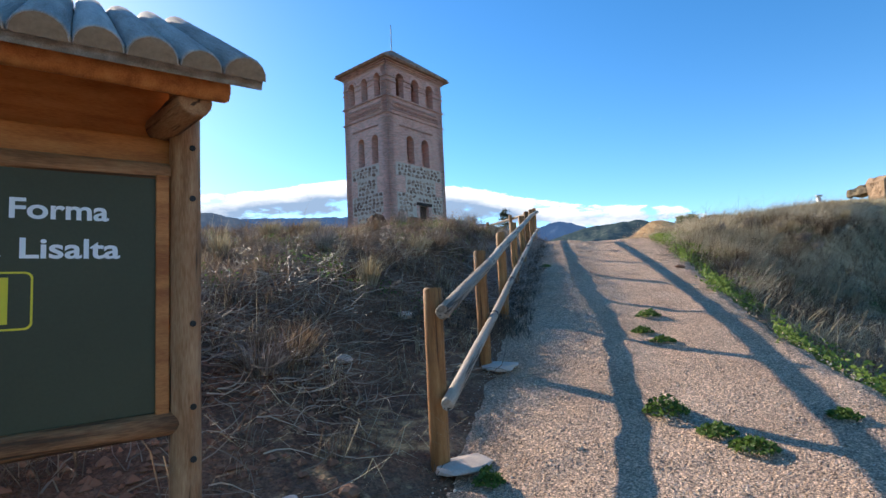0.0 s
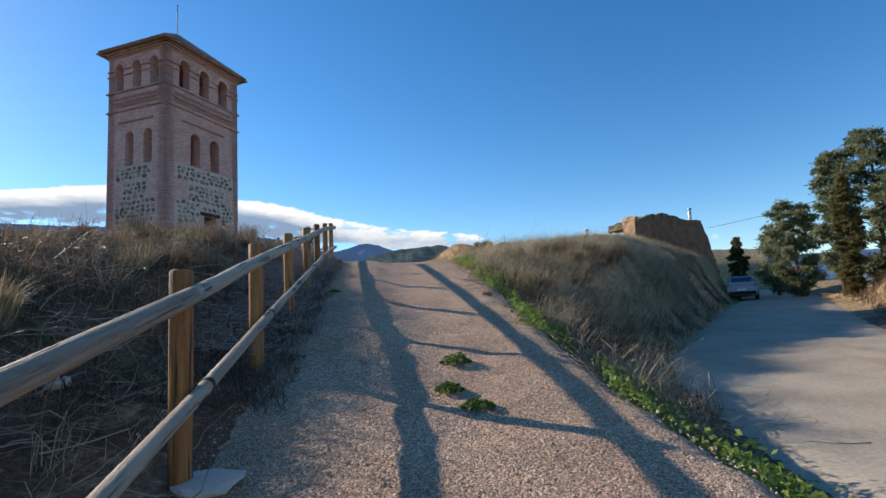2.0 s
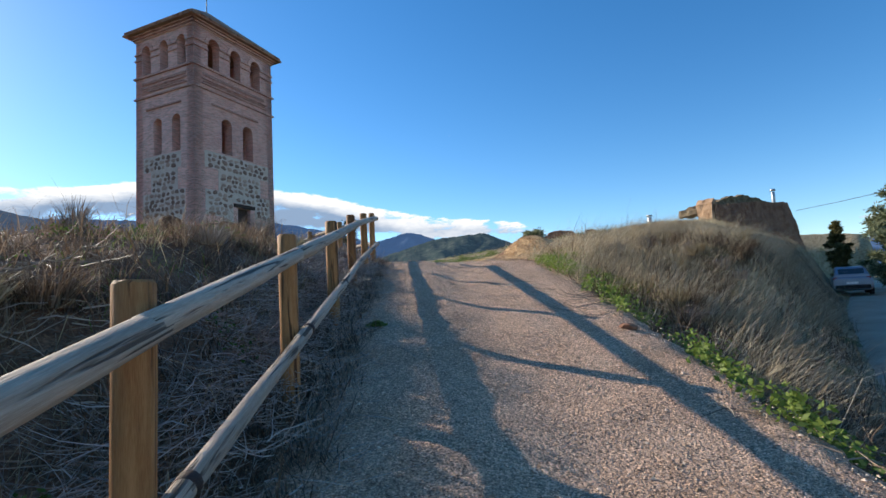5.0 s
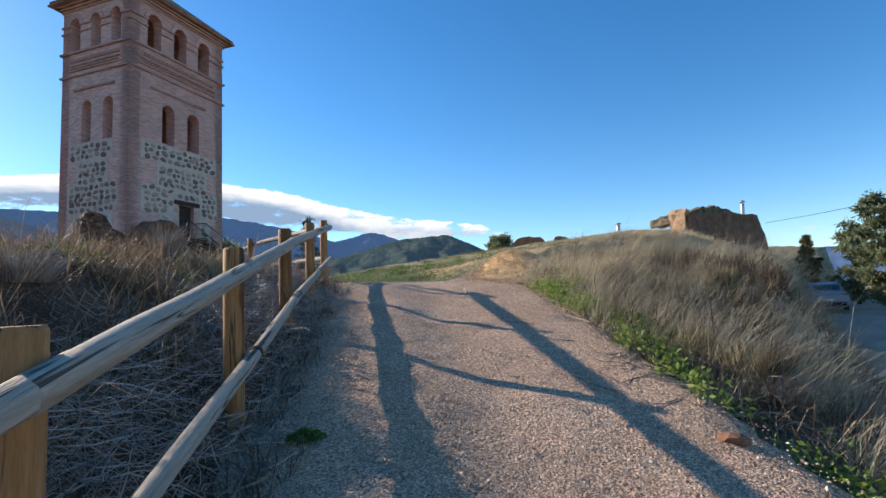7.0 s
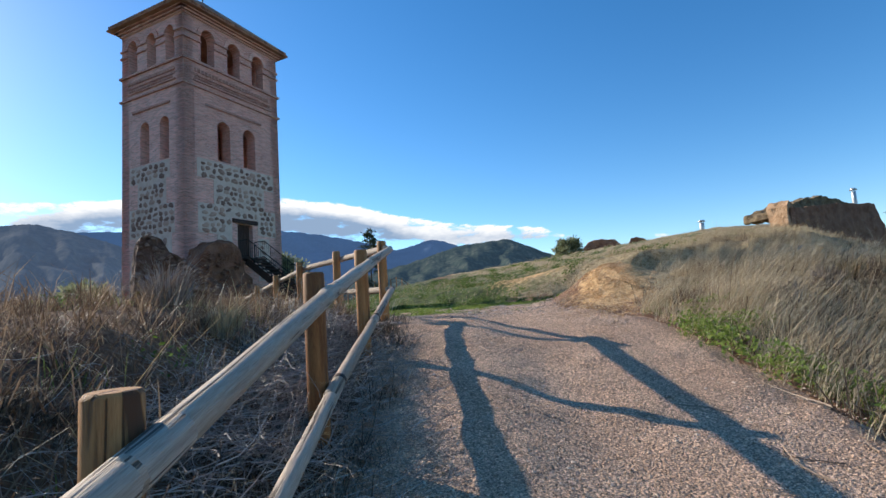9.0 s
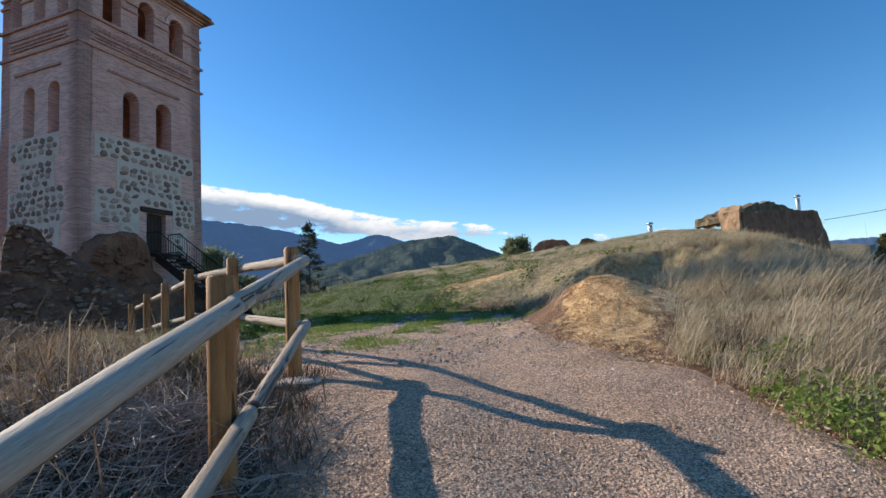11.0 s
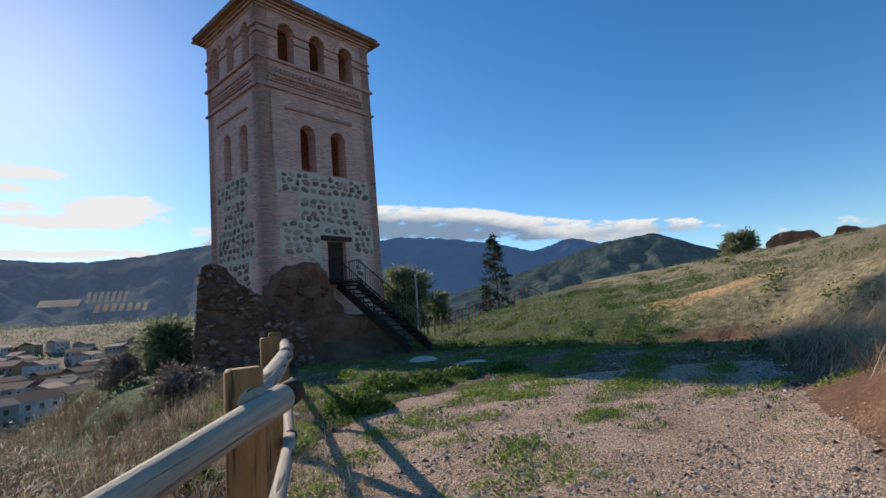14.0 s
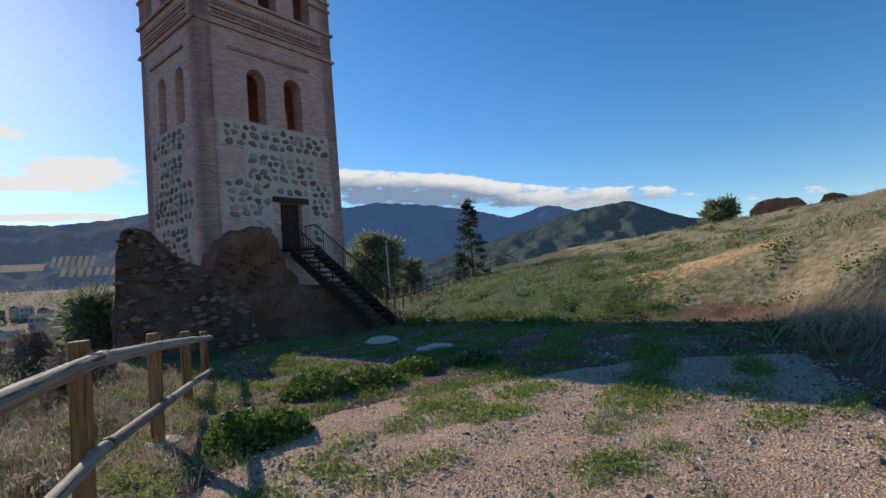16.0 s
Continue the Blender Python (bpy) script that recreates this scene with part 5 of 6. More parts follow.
# ---- clouds low over the mountains ----
M_CLOUD = bpy.data.materials.new("cloud")
M_CLOUD.use_nodes = True
cn, cl = M_CLOUD.node_tree.nodes, M_CLOUD.node_tree.links
cn.remove(cn["Principled BSDF"])
att, shade_at, tc = cn.new("ShaderNodeAttribute"), cn.new("ShaderNodeAttribute"), cn.new("ShaderNodeTexCoord")
att.attribute_name, shade_at.attribute_name = "cover", "shade"
mp, no = cn.new("ShaderNodeMapping"), cn.new("ShaderNodeTexNoise")
mp.inputs["Scale"].default_value = (0.003, 0.003, 0.0085)
no.inputs["Scale"].default_value, no.inputs["Detail"].default_value, no.inputs["Roughness"].default_value = 1.0, 9.0, 0.62
cl.new(tc.outputs["Object"], mp.inputs[0]), cl.new(mp.outputs[0], no.inputs[0])
puff = cn.new("ShaderNodeMath")
puff.operation = "MULTIPLY_ADD"
puff.inputs[1].default_value, puff.inputs[2].default_value = 1.9, -0.45
cl.new(no.outputs[0], puff.inputs[0])
ad, rp = cn.new("ShaderNodeMath"), cn.new("ShaderNodeMapRange")
ad.operation = "ADD"
cl.new(att.outputs["Fac"], ad.inputs[0]), cl.new(puff.outputs[0], ad.inputs[1])
rp.inputs["From Min"].default_value, rp.inputs["From Max"].default_value = 0.9, 1.1
cl.new(ad.outputs[0], rp.inputs[0])
em, tr, mx, out = cn.new("ShaderNodeEmission"), cn.new("ShaderNodeBsdfTransparent"), cn.new("ShaderNodeMixShader"), cn["Material Output"]
# Lit tops and blue-grey undersides are painted into the clouds' glow.
cr = cn.new("ShaderNodeValToRGB")
cr.color_ramp.elements[0].position, cr.color_ramp.elements[0].color = 0.25, (0.27, 0.38, 0.55, 1)
cr.color_ramp.elements[1].position, cr.color_ramp.elements[1].color = 0.7, (1.0, 1.0, 1.0, 1)
mm = cn.new("ShaderNodeMath")
mm.operation = "MULTIPLY_ADD"
mm.inputs[1].default_value = 0.42
cl.new(puff.outputs[0], mm.inputs[0]), cl.new(shade_at.outputs["Fac"], mm.inputs[2])
cl.new(mm.outputs[0], cr.inputs[0]), cl.new(cr.outputs[0], em.inputs[0])
em.inputs["Strength"].default_value = 0.75
cl.new(rp.outputs[0], mx.inputs[0]), cl.new(tr.outputs[0], mx.inputs[1]), cl.new(em.outputs[0], mx.inputs[2]), cl.new(mx.outputs[0], out.inputs[0])

caz, cel = np.meshgrid(np.arange(-75, 75.1, 0.5), np.arange(3, 19.1, 0.25))
D = 4700
cv = np.stack([np.sin(np.radians(caz)) * D, np.cos(np.radians(caz)) * D, 4 + np.tan(np.radians(cel)) * D], -1).reshape(-1, 3)
clouds = new("backdrop_clouds", mesh_of("backdrop_clouds", cv, quads(caz.shape[1], caz.shape[0]), M_CLOUD))
tagged(clouds, "long low white and grey cloud bank", "clouds", kind="structure")
top = np.interp(caz, [-75, -30, -24.6, -18.5, -13.8, -9, 0.2, 5.2, 9, 14.8, 21.4, 25.2, 27.6, 30], [11, 11, 11.6, 12.3, 13.1, 13.5, 12.6, 11.8, 10.7, 9.4, 8.6, 8.0, 7.0, 6])
deep = np.interp(caz, [-75, -24, -11, 4, 10, 20, 27], [2.5, 3.0, 4.4, 4.2, 3.4, 2.2, 1.6])
k = (top - cel) / deep
cover = np.interp(caz, [-32, -26, -18, 8, 18, 24, 29], [0.0, 0.56, 0.72, 0.72, 0.68, 0.6, 0.3]) * np.clip(k * 7, 0, 1) * np.clip((1.25 - k) * 2.2, 0, 1)
shade = 0.56 - 1.6 * np.clip(k - 0.2, 0, 0.5) * np.interp(caz, [-28, -18, 4, 12], [0.35, 1.0, 1.0, 0.45])
# heaped clouds towards the sun, flat below
for ca, ce, hw, hh in ((-43.0, 15.4, 6.0, 0.9), (-41.8, 14.1, 1.8, 0.45), (-33.5, 12.2, 5.0, 1.8), (-37.5, 11.4, 6.0, 0.9), (-45, 12.5, 6.0, 0.7), (-37, 8.5, 7.0, 0.55), (-54, 12.0, 7.0, 1.8)):
    r2 = ((caz - ca) / hw) ** 2 + ((cel - ce) / np.where(cel < ce, hh * 0.6, hh)) ** 2
    one = 0.84 * np.clip(1 - 0.5 * r2, 0, 1)
    shade = np.where(one > cover, 0.62 - 0.35 * np.clip((ce - cel) / hh, 0, 1), shade)
    cover = np.maximum(cover, one)
clouds.data.attributes.new("cover", "FLOAT", "POINT").data.foreach_set("value", cover.ravel().astype(np.float32))
clouds.data.attributes.new("shade", "FLOAT", "POINT").data.foreach_set("value", shade.ravel().astype(np.float32))

# ---- village in the valley ----
rv = random.Random(31)


def house(x, y, z, w, d, h, turn, wall, label):
    root = empty("village_house", pose(x, y, z, 0, 0, turn), label, "house", "houses of the village")
    bm = bmesh.new()
    box(bm, (w, d, h + 2), pose(0, 0, h / 2 - 1))
    part("wall", bm, wall, root)
    bm = bmesh.new()
    prism(bm, [(-d / 2 - 0.4, h), (d / 2 + 0.4, h), (0, h + d * 0.22)], pose(-w / 2 - 0.4, 0, 0, 0, 0, 90) @ pose(0, -w - 0.8, 0), w + 0.8)
    bmesh.ops.recalc_face_normals(bm, faces=bm.faces)
    part("roof", bm, M_ROOFS, root)
    for s in (-1, 1):
        for i in range(int(w / 3)):
            for fl in range(int(h / 3)):
                bm = bmesh.new()
                box(bm, (1.0, 0.12, 1.3), pose(-w / 2 + 1.8 + i * 3, s * (d / 2 + 0.03), 1.6 + fl * 3))
                part("window", bm, M_GLASS, root)


for i in range(125):
    d = rv.uniform(165, 430)
    a = rv.uniform(-54, -25)
    x, y = 3.8 + d * math.sin(radians(a)), 15 + d * math.cos(radians(a))
    big = rv.random() < 0.12
    house(x, y, level(x, y), rv.uniform(9, 14) * (1.8 if big else 1), rv.uniform(7, 10), rv.choice((4.0, 6.2, 6.5)), rv.choice((10, 100, -15, 70)) + rv.uniform(-8, 8), M_PLASTER if rv.random() < 0.6 else M_ADOBE_PALE, "pale village house with a clay-tile roof in the valley")
# orchard terraces on the hillside
for j, (a0, a1, e0, e1) in enumerate([(-40.0, -37.0, 3.9, 4.5), (-36.6, -33.2, 4.1, 5.1), (-36.0, -31.5, 3.2, 4.0)]):
    for i in range(7):
        a = a0 + (a1 - a0) * (i + 0.5) / 7
        wd = (a1 - a0) / 7 * (0.30 if j else 0.5)
        bm = bmesh.new()
        v = []
        for aa, ee, dd in ((a - wd, e0, 760), (a + wd, e0, 760), (a + wd + 0.25, e1, 830), (a - wd + 0.25, e1, 830)):
            v.append(bm.verts.new((3.8 + math.sin(radians(aa)) * dd, 15 + math.cos(radians(aa)) * dd, 4.2 + math.tan(radians(ee)) * dd)))
        bm.faces.new(v)
        bmesh.ops.solidify(bm, geom=bm.faces[:], thickness=1.5)
        tagged(part("backdrop_orchard_row", bm, M_FIELD), "pale strip of orchard soil on the far hillside", "field", kind="structure")
# scrub and tree clumps of the valley
rs = np.random.RandomState(8)
d, a = rs.uniform(110, 700, 2600), np.radians(rs.uniform(-62, -18, 2600))
x, y = 3.8 + d * np.sin(a), 15 + d * np.cos(a)
z = land(x, y, False)
pts = np.repeat(np.stack([x, y, z + 1.0], -1), 14, 0) + rs.normal(size=(2600 * 14, 3)) * np.repeat(0.6 + d / 260, 14)[:, None] * np.array((1.1, 1.1, 0.8))
tagged(new("valley_scrub", leaf_mesh("valley_scrub", pts, 0.9, M_PINE, 9, 0.2, 1.0)), "dark scrub and trees across the valley", "scrub", kind="stuff")

# ---- grass and weeds ----
def blades(name, x, y, high, lean, heading, wide, mat, label, seed, lift=None, category="grass"):
    """Curved tapering blades, five corners each, rooted in the ground."""
    r = np.random.RandomState(seed)
    n = len(x)
    z = land(x, y) - 0.02 if lift is None else lift
    root = np.stack([x, y, z], -1)
    out = np.stack([np.cos(heading), np.sin(heading), np.zeros(n)], -1)
    side = np.stack([-np.sin(heading), np.cos(heading), np.zeros(n)], -1)
    turn = r.uniform(-1, 1, (n, 1))
    side = side * np.cos(turn) + out * np.sin(turn)
    up = np.array([0, 0, 1.0])
    h, w, q = high[:, None], wide[:, None] / 2, lean[:, None]
    mid = root + (up * (0.62 - 0.14 * q) + out * 0.45 * q) * h
    tip = root + (up * np.clip(1 - 0.5 * q, 0.1, 1) + out * 1.15 * q) * h
    v = np.stack([root - side * w, root + side * w, mid + side * w * 0.75, mid - side * w * 0.75, tip], 1).reshape(-1, 3)
    k = 5 * np.arange(n)[:, None]
    f = np.concatenate([k + np.array([[0, 1, 2]]), k + np.array([[0, 2, 3]]), k + np.array([[3, 2, 4]])], 1).reshape(-1, 3)
    return tagged(new(name, mesh_of(name, v, f, mat, False)), label, category, kind="stuff")


def scatter(n, x0, x1, y0, y1, weight, seed, tufts=0.0, per=1):
    """Places in a rectangle, kept by weight, gathered in tufts."""
    r = np.random.RandomState(seed)
    x, y = r.uniform(x0, x1, n), r.uniform(y0, y1, n)
    keep = r.uniform(0, 1, n) < weight(x, y)
    x, y = x[keep], y[keep]
    if tufts:
        x, y = np.repeat(x, per), np.repeat(y, per)
        a, q = r.uniform(0, 6.283, len(x)), tufts * np.sqrt(r.uniform(0, 1, len(x)))
        x, y = x + q * np.cos(a), y + q * np.sin(a)
    return x, y, r


def leaf_patch(name, x, y, r, high, leaf, mat, label, seed, category="weeds"):
    z = land(x, y) + r.uniform(0.0, 1.0, len(x)) ** 1.3 * high
    return tagged(new(name, leaf_mesh(name, np.stack([x, y, z], -1), leaf, mat, seed, 0.3, 1.0)), label, category, kind="stuff")


def from_path(x, y):
    return away(x, y, CORRIDOR)


def beside(x, y):
    return (x - 0.02) * 0.974 - (y - 3.3) * 0.228


def bank_left(x, y):
    d = from_path(x, y)
    clear = ease(0.1, 0.8, d) * ease(0.6, -0.6, beside(x, y) - 8 * ease(17, 22, y)) * (away(x, y, HILLTOP) < 9)
    board_gap = 1 - 0.8 * np.exp(-(((x + 1.4) / 1.2) ** 2 + ((y - 2.4) / 1.3) ** 2))
    return clear * board_gap


def bank_right(x, y):
    return ease(0.05, 0.7, from_path(x, y)) * ease(0.2, 1.0, away(x, y, ROAD)) * ease(1.0, 2.4, beside(x, y)) * (1 - np.clip(shares(x, y)[2] * 4, 0, 1))


# dead weeds on the bank beside the fence
x, y, r = scatter(15000, -13, 3.4, 0.5, 27, lambda a, b: bank_left(a, b) * (0.10 + 0.90 * ease(-0.15, 0.35, waves(a, b, 1.1, 41) + 0.5 * waves(a, b, 0.45, 40))), 41, 0.11, 24)
n = len(x)
blades("dead_weeds", x, y, r.gamma(4, 0.06, n) * (1 - 0.5 * ease(2.0, 0.3, from_path(x, y)) * ease(9, 6, y)), r.uniform(0.2, 1.2, n), r.uniform(0, 6.283, n), r.uniform(0.004, 0.010, n), M_DEAD, "brown dead weeds and twigs on the bank", 1, category="weeds")
x, y, r = scatter(700, -11, 3.0, 4, 22, lambda a, b: bank_left(a, b) * ease(0.0, 0.6, waves(a, b, 2.2, 43)), 43, 0.12, 26)
n = len(x)
blades("bank_straw", x, y, r.gamma(5, 0.06, n), r.uniform(0.2, 0.9, n), r.normal(0.2, 1.2, n), r.uniform(0.003, 0.007, n), M_STRAW, "pale dry grass on the bank", 2)
x, y, r = scatter(1500, -11, 2.6, 1.5, 21, lambda a, b: bank_left(a, b) * ease(5, 8, b) * ease(0.1, 0.7, waves(a, b, 1.9, 45)), 45, 0.16, 26)
n = len(x)
blades("bank_grass", x, y, r.gamma(5, 0.03, n), r.uniform(0.2, 0.9, n), r.uniform(0, 6.283, n), r.uniform(0.004, 0.009, n), M_GRASS, "green grass tufts on the bank", 3)

# loose stones and grit on the path and over the hilltop
def grit(name, x, y, s, mat, label, r):
    """Small angular stones, five corners each."""
    n = len(x)
    form = np.array([(1, 0, 0), (0.1, 1, 0), (-1, 0.2, 0), (0, -1, 0.1), (0.1, 0, 0.75)])
    v = form[None] * s[:, None, None] * r.uniform(0.6, 1.4, (n, 5, 1))
    t = r.uniform(0, 6.283, n)[:, None]
    v = np.stack([v[..., 0] * np.cos(t) - v[..., 1] * np.sin(t) + x[:, None], v[..., 0] * np.sin(t) + v[..., 1] * np.cos(t) + y[:, None], v[..., 2] + (land(x, y) + 0.0005)[:, None]], -1).reshape(-1, 3)
    k = 5 * np.arange(n)[:, None]
    f = np.concatenate([k + np.array([[a, (a + 1) % 4, 4]]) for a in range(4)], 1).reshape(-1, 3)
    tagged(new(name, mesh_of(name, v, f, mat, False)), label, "gravel", kind="stuff")


x, y, r = scatter(150000, -1.5, 8, -1, 24, lambda a, b: (from_path(a, b) < 0.1) * (0.35 + 0.65 * ease(-0.3, 0.3, waves(a, b, 0.8, 33))) * ease(26, 18, b), 33)
grit("path_grit", x, y, 0.0035 + r.gamma(1.8, 0.0018, len(x)), M_PEBBLE, "loose small stones and grit on the path", r)
x, y, r = scatter(60000, -1, 11, 16.5, 30, lambda a, b: (from_path(a, b) < 0.0) * (0.2 + 0.8 * ease(-0.3, 0.4, waves(a, b, 1.1, 34))), 34)
grit("hilltop_gravel", x, y, 0.006 + r.gamma(1.8, 0.0035, len(x)), M_PEBBLE_GREY, "coarse greyish gravel strewn over the hilltop", r)

# long pale grass on the mound across the path, combed by the wind
x, y, r = scatter(9500, 4, 19, 6, 27, lambda a, b: bank_right(a, b) * (0.25 + 0.75 * ease(-0.4, 0.4, waves(a, b, 2.4, 47))) * ease(4.5, 8, b) * (0.5 + 0.5 * ease(9, 13.5, b - 0.35 * (a - 6))), 47, 0.15, 24)
n = len(x)
blades("long_dry_grass", x, y, r.gamma(6, 0.088, n), r.normal(1.1, 0.4, n), r.normal(-0.85, 0.45, n) + 0.5 * waves(x, y, 3.0, 48), r.uniform(0.0025, 0.0065, n), M_LONG, "long pale wind-combed dry grass on the mound", 4)
x, y, r = scatter(6500, 3, 19, 2, 26, lambda a, b: bank_right(a, b) * ease(-0.3, 0.4, waves(a, b, 1.2, 49)), 49, 0.12, 22)
n = len(x)
blades("dead_weeds", x, y, r.gamma(4, 0.07, n), r.uniform(0.2, 1.3, n), r.uniform(0, 6.283, n), r.uniform(0.004, 0.011, n), M_DEAD, "brown dead stalks on the mound", 5, category="weeds")

x, y, r = scatter(1000, -3, 4, 3, 20, lambda a, b: ease(0.05, 0.3, from_path(a, b)) * ease(2.4, 0.6, from_path(a, b)) * (beside(a, b) < 0.5), 50, 0.25, 7)
n = len(x)
blades("tangled_twigs", x, y, r.gamma(6, 0.07, n), r.normal(1.5, 0.35, n), r.uniform(0, 6.283, n), r.uniform(0.003, 0.006, n), M_STRAW, "tangle of pale dead twigs beside the fence", 15, category="twigs")
x, y, r = scatter(420, 3.4, 8, 3.5, 10.5, lambda a, b: ease(0.5, 0.9, from_path(a, b)) * ease(0.0, 0.5, away(a, b, ROAD)) * (beside(a, b) > 2), 52, 0.3, 12)
n = len(x)
blades("tangled_twigs", x, y, r.gamma(6, 0.06, n), r.normal(1.4, 0.4, n), r.uniform(0, 6.283, n), r.uniform(0.003, 0.006, n), M_STRAW, "tangle of pale dead twigs on the verge", 16, category="twigs")

# mixed grass and weeds closing the strip between gravel and mound
def strip(a, b):
    return ease(-0.1, 0.25, from_path(a, b)) * ease(2.4, 1.0, from_path(a, b)) * (beside(a, b) > 2) * (1 - np.clip(5 * shares(a, b)[2], 0, 1))


x, y, r = scatter(2600, 4.5, 9.5, 10.5, 18, strip, 71, 0.12, 22)
n = len(x)
blades("verge_straw", x, y, r.gamma(5, 0.05, n), r.uniform(0.3, 1.2, n), r.normal(-0.6, 0.9, n), r.uniform(0.0025, 0.006, n), M_LONG, "pale dry grass along the path's edge", 71)
x, y, r = scatter(2600, 4.5, 9.5, 10.5, 18, lambda a, b: strip(a, b) * ease(-0.3, 0.3, waves(a, b, 1.1, 72)), 72, 0.14, 24)
n = len(x)
blades("verge_grass", x, y, r.gamma(5, 0.022, n), r.uniform(0.2, 0.9, n), r.uniform(0, 6.283, n), r.uniform(0.003, 0.008, n), M_GRASS, "green grass along the path's edge", 72)

# heap of cut branches lying along the fence
def twig_heap(n, x0, y0, x1, y1, wide, high, seed, label, thick=1.0, mat=M_TWIG):
    """Bent, forked twigs lying on one another in a long heap."""
    r = np.random.RandomState(seed)
    t, u = r.uniform(0, 1, n), r.normal(0, 0.42, n)
    length = math.hypot(x1 - x0, y1 - y0)
    ax, ay = (x1 - x0) / length, (y1 - y0) / length
    x, y = x0 + (x1 - x0) * t - ay * u * wide, y0 + (y1 - y0) * t + ax * u * wide
    z = high * np.exp(-2.2 * u ** 2) * r.uniform(0, 1, n) ** 0.8 * (0.7 + 0.3 * waves(x, y, 1.1, seed))
    p = np.stack([x, y, land(x, y) + z], -1)
    a = r.normal(math.atan2(ay, ax) + 0.5, 0.9, n)
    d = np.stack([np.cos(a), np.sin(a), r.normal(-0.05, 0.25, n)], -1)
    step, w = r.uniform(0.05, 0.13, (n, 1)), thick * r.uniform(0.0015, 0.004, (n, 1))
    bend = r.normal(0, 0.22, (n, 3))
    vs = []
    for k in range(6):
        s = np.cross(d, np.array([0.2, 0.1, 1.0]))
        s /= np.linalg.norm(s, axis=1)[:, None]
        low = np.maximum(p[:, 2], land(p[:, 0], p[:, 1]) + 0.004)
        p = np.concatenate([p[:, :2], low[:, None]], 1)
        ww = w * (1 - 0.14 * k)
        vs += [p - s * ww, p + s * ww, p + np.array([0, 0, 1.6]) * ww]
        p = p + d * step
        d = d + bend + r.normal(0, 0.18, (n, 3))
        d /= np.linalg.norm(d, axis=1)[:, None]
    v = np.stack(vs, 1).reshape(-1, 3)
    f = [(3 * k + i, 3 * k + (i + 1) % 3, 3 * k + 3 + (i + 1) % 3, 3 * k + 3 + i) for k in range(5) for i in range(3)]
    f = (18 * np.arange(n)[:, None, None] + np.array(f)[None]).reshape(-1, 4)
    return tagged(new("twig_heap", mesh_of("twig_heap", v, f, mat, False)), label, "twigs", kind="stuff")


for x0, y0, k, n, seed in ((0.55, 6.9, 2.6, 1100, 81), (1.05, 9.3, 2.6, 1500, 82), (1.65, 11.9, 3.2, 3200, 83)):
    twig_heap(n, x0, y0, x0 + 0.228 * k, y0 + 0.974 * k, 0.75, 0.34, seed, "heap of pale cut twigs lying along the fence")
for x0, y0, x1, y1, n, wide, seed in ((-3.2, 3.4, -0.9, 4.6, 700, 1.6, 91), (-2.6, 5.0, -0.4, 6.6, 800, 1.8, 92), (-3.0, 7.4, 0.2, 9.0, 900, 2.0, 93), (4.4, 5.6, 6.3, 9.6, 700, 1.2, 94), (5.6, 9.5, 7.6, 13.5, 800, 1.6, 95)):
    twig_heap(n, x0, y0, x1, y1, wide, 0.18 if x0 > 4 else 0.30, seed, "tangle of brown dead twigs on the bank", 1.7, M_TWIG_BROWN)
# Dark weeds stand in for dark soil and shade under the twigs.
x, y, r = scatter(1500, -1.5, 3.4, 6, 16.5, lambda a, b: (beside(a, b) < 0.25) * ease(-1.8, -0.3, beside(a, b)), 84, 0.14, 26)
n = len(x)
blades("dark_scrub", x, y, r.gamma(5, 0.03, n), r.uniform(0.3, 1.2, n), r.uniform(0, 6.283, n), r.uniform(0.004, 0.01, n), M_SCRUB, "dark dead undergrowth for the shaded soil beneath the twigs", 84, category="weeds")
# dark scrub on the road side of the mound
x, y, r = scatter(6500, 5, 27, 5, 29, lambda a, b: ease(0.0, 0.3, away(a, b, ROAD)) * ease(5.0, 2.5, away(a, b, ROAD)) * (beside(a, b) > 3.0) * (a * 0.6 - b * 0.8 < 1) * (0.35 + 0.65 * ease(-0.3, 0.4, waves(a, b, 1.5, 85))), 85, 0.22, 26)
n = len(x)
blades("dark_scrub", x, y, r.gamma(5, 0.06, n), r.uniform(0.2, 1.1, n), r.uniform(0, 6.283, n), r.uniform(0.005, 0.012, n), M_SCRUB, "dark brown dead scrub above the lane", 85, category="weeds")
# litter along the gravel's edge by the fence
x, y, r = scatter(1300, -1.5, 4, -1, 20, lambda a, b: ease(-0.45, 0.0, from_path(a, b)) * ease(0.4, 0.1, from_path(a, b)) * (beside(a, b) < 0.9) * (0.3 + 0.7 * ease(-0.2, 0.3, waves(a, b, 0.7, 86))), 86, 0.12, 16)
n = len(x)
blades("edge_litter", x, y, r.gamma(4, 0.018, n), r.uniform(0.6, 1.4, n), r.uniform(0, 6.283, n), r.uniform(0.003, 0.007, n), M_DEAD, "dry litter along the gravel's edge", 86, category="litter")

# leafy clump spilling over the gravel below the long grass
x, y, r = scatter(60, 5.5, 7.2, 12.6, 15.4, lambda a, b: ease(-0.2, 0.0, from_path(a, b)) * ease(0.5, 0.1, from_path(a, b)) * (beside(a, b) > 2) * (1 - np.clip(4 * shares(a, b)[2], 0, 1)), 87, 0.2, 120)
if len(x):
    z = land(x, y) + r.uniform(0, 1, len(x)) * 0.17
    tagged(new("leafy_clump", leaf_mesh("leafy_clump", np.stack([x, y, z], -1), 0.02, M_BRIGHT, 87, 0.3, 1.0)), "leafy green weeds spilling over the gravel's edge", "weeds", kind="stuff")

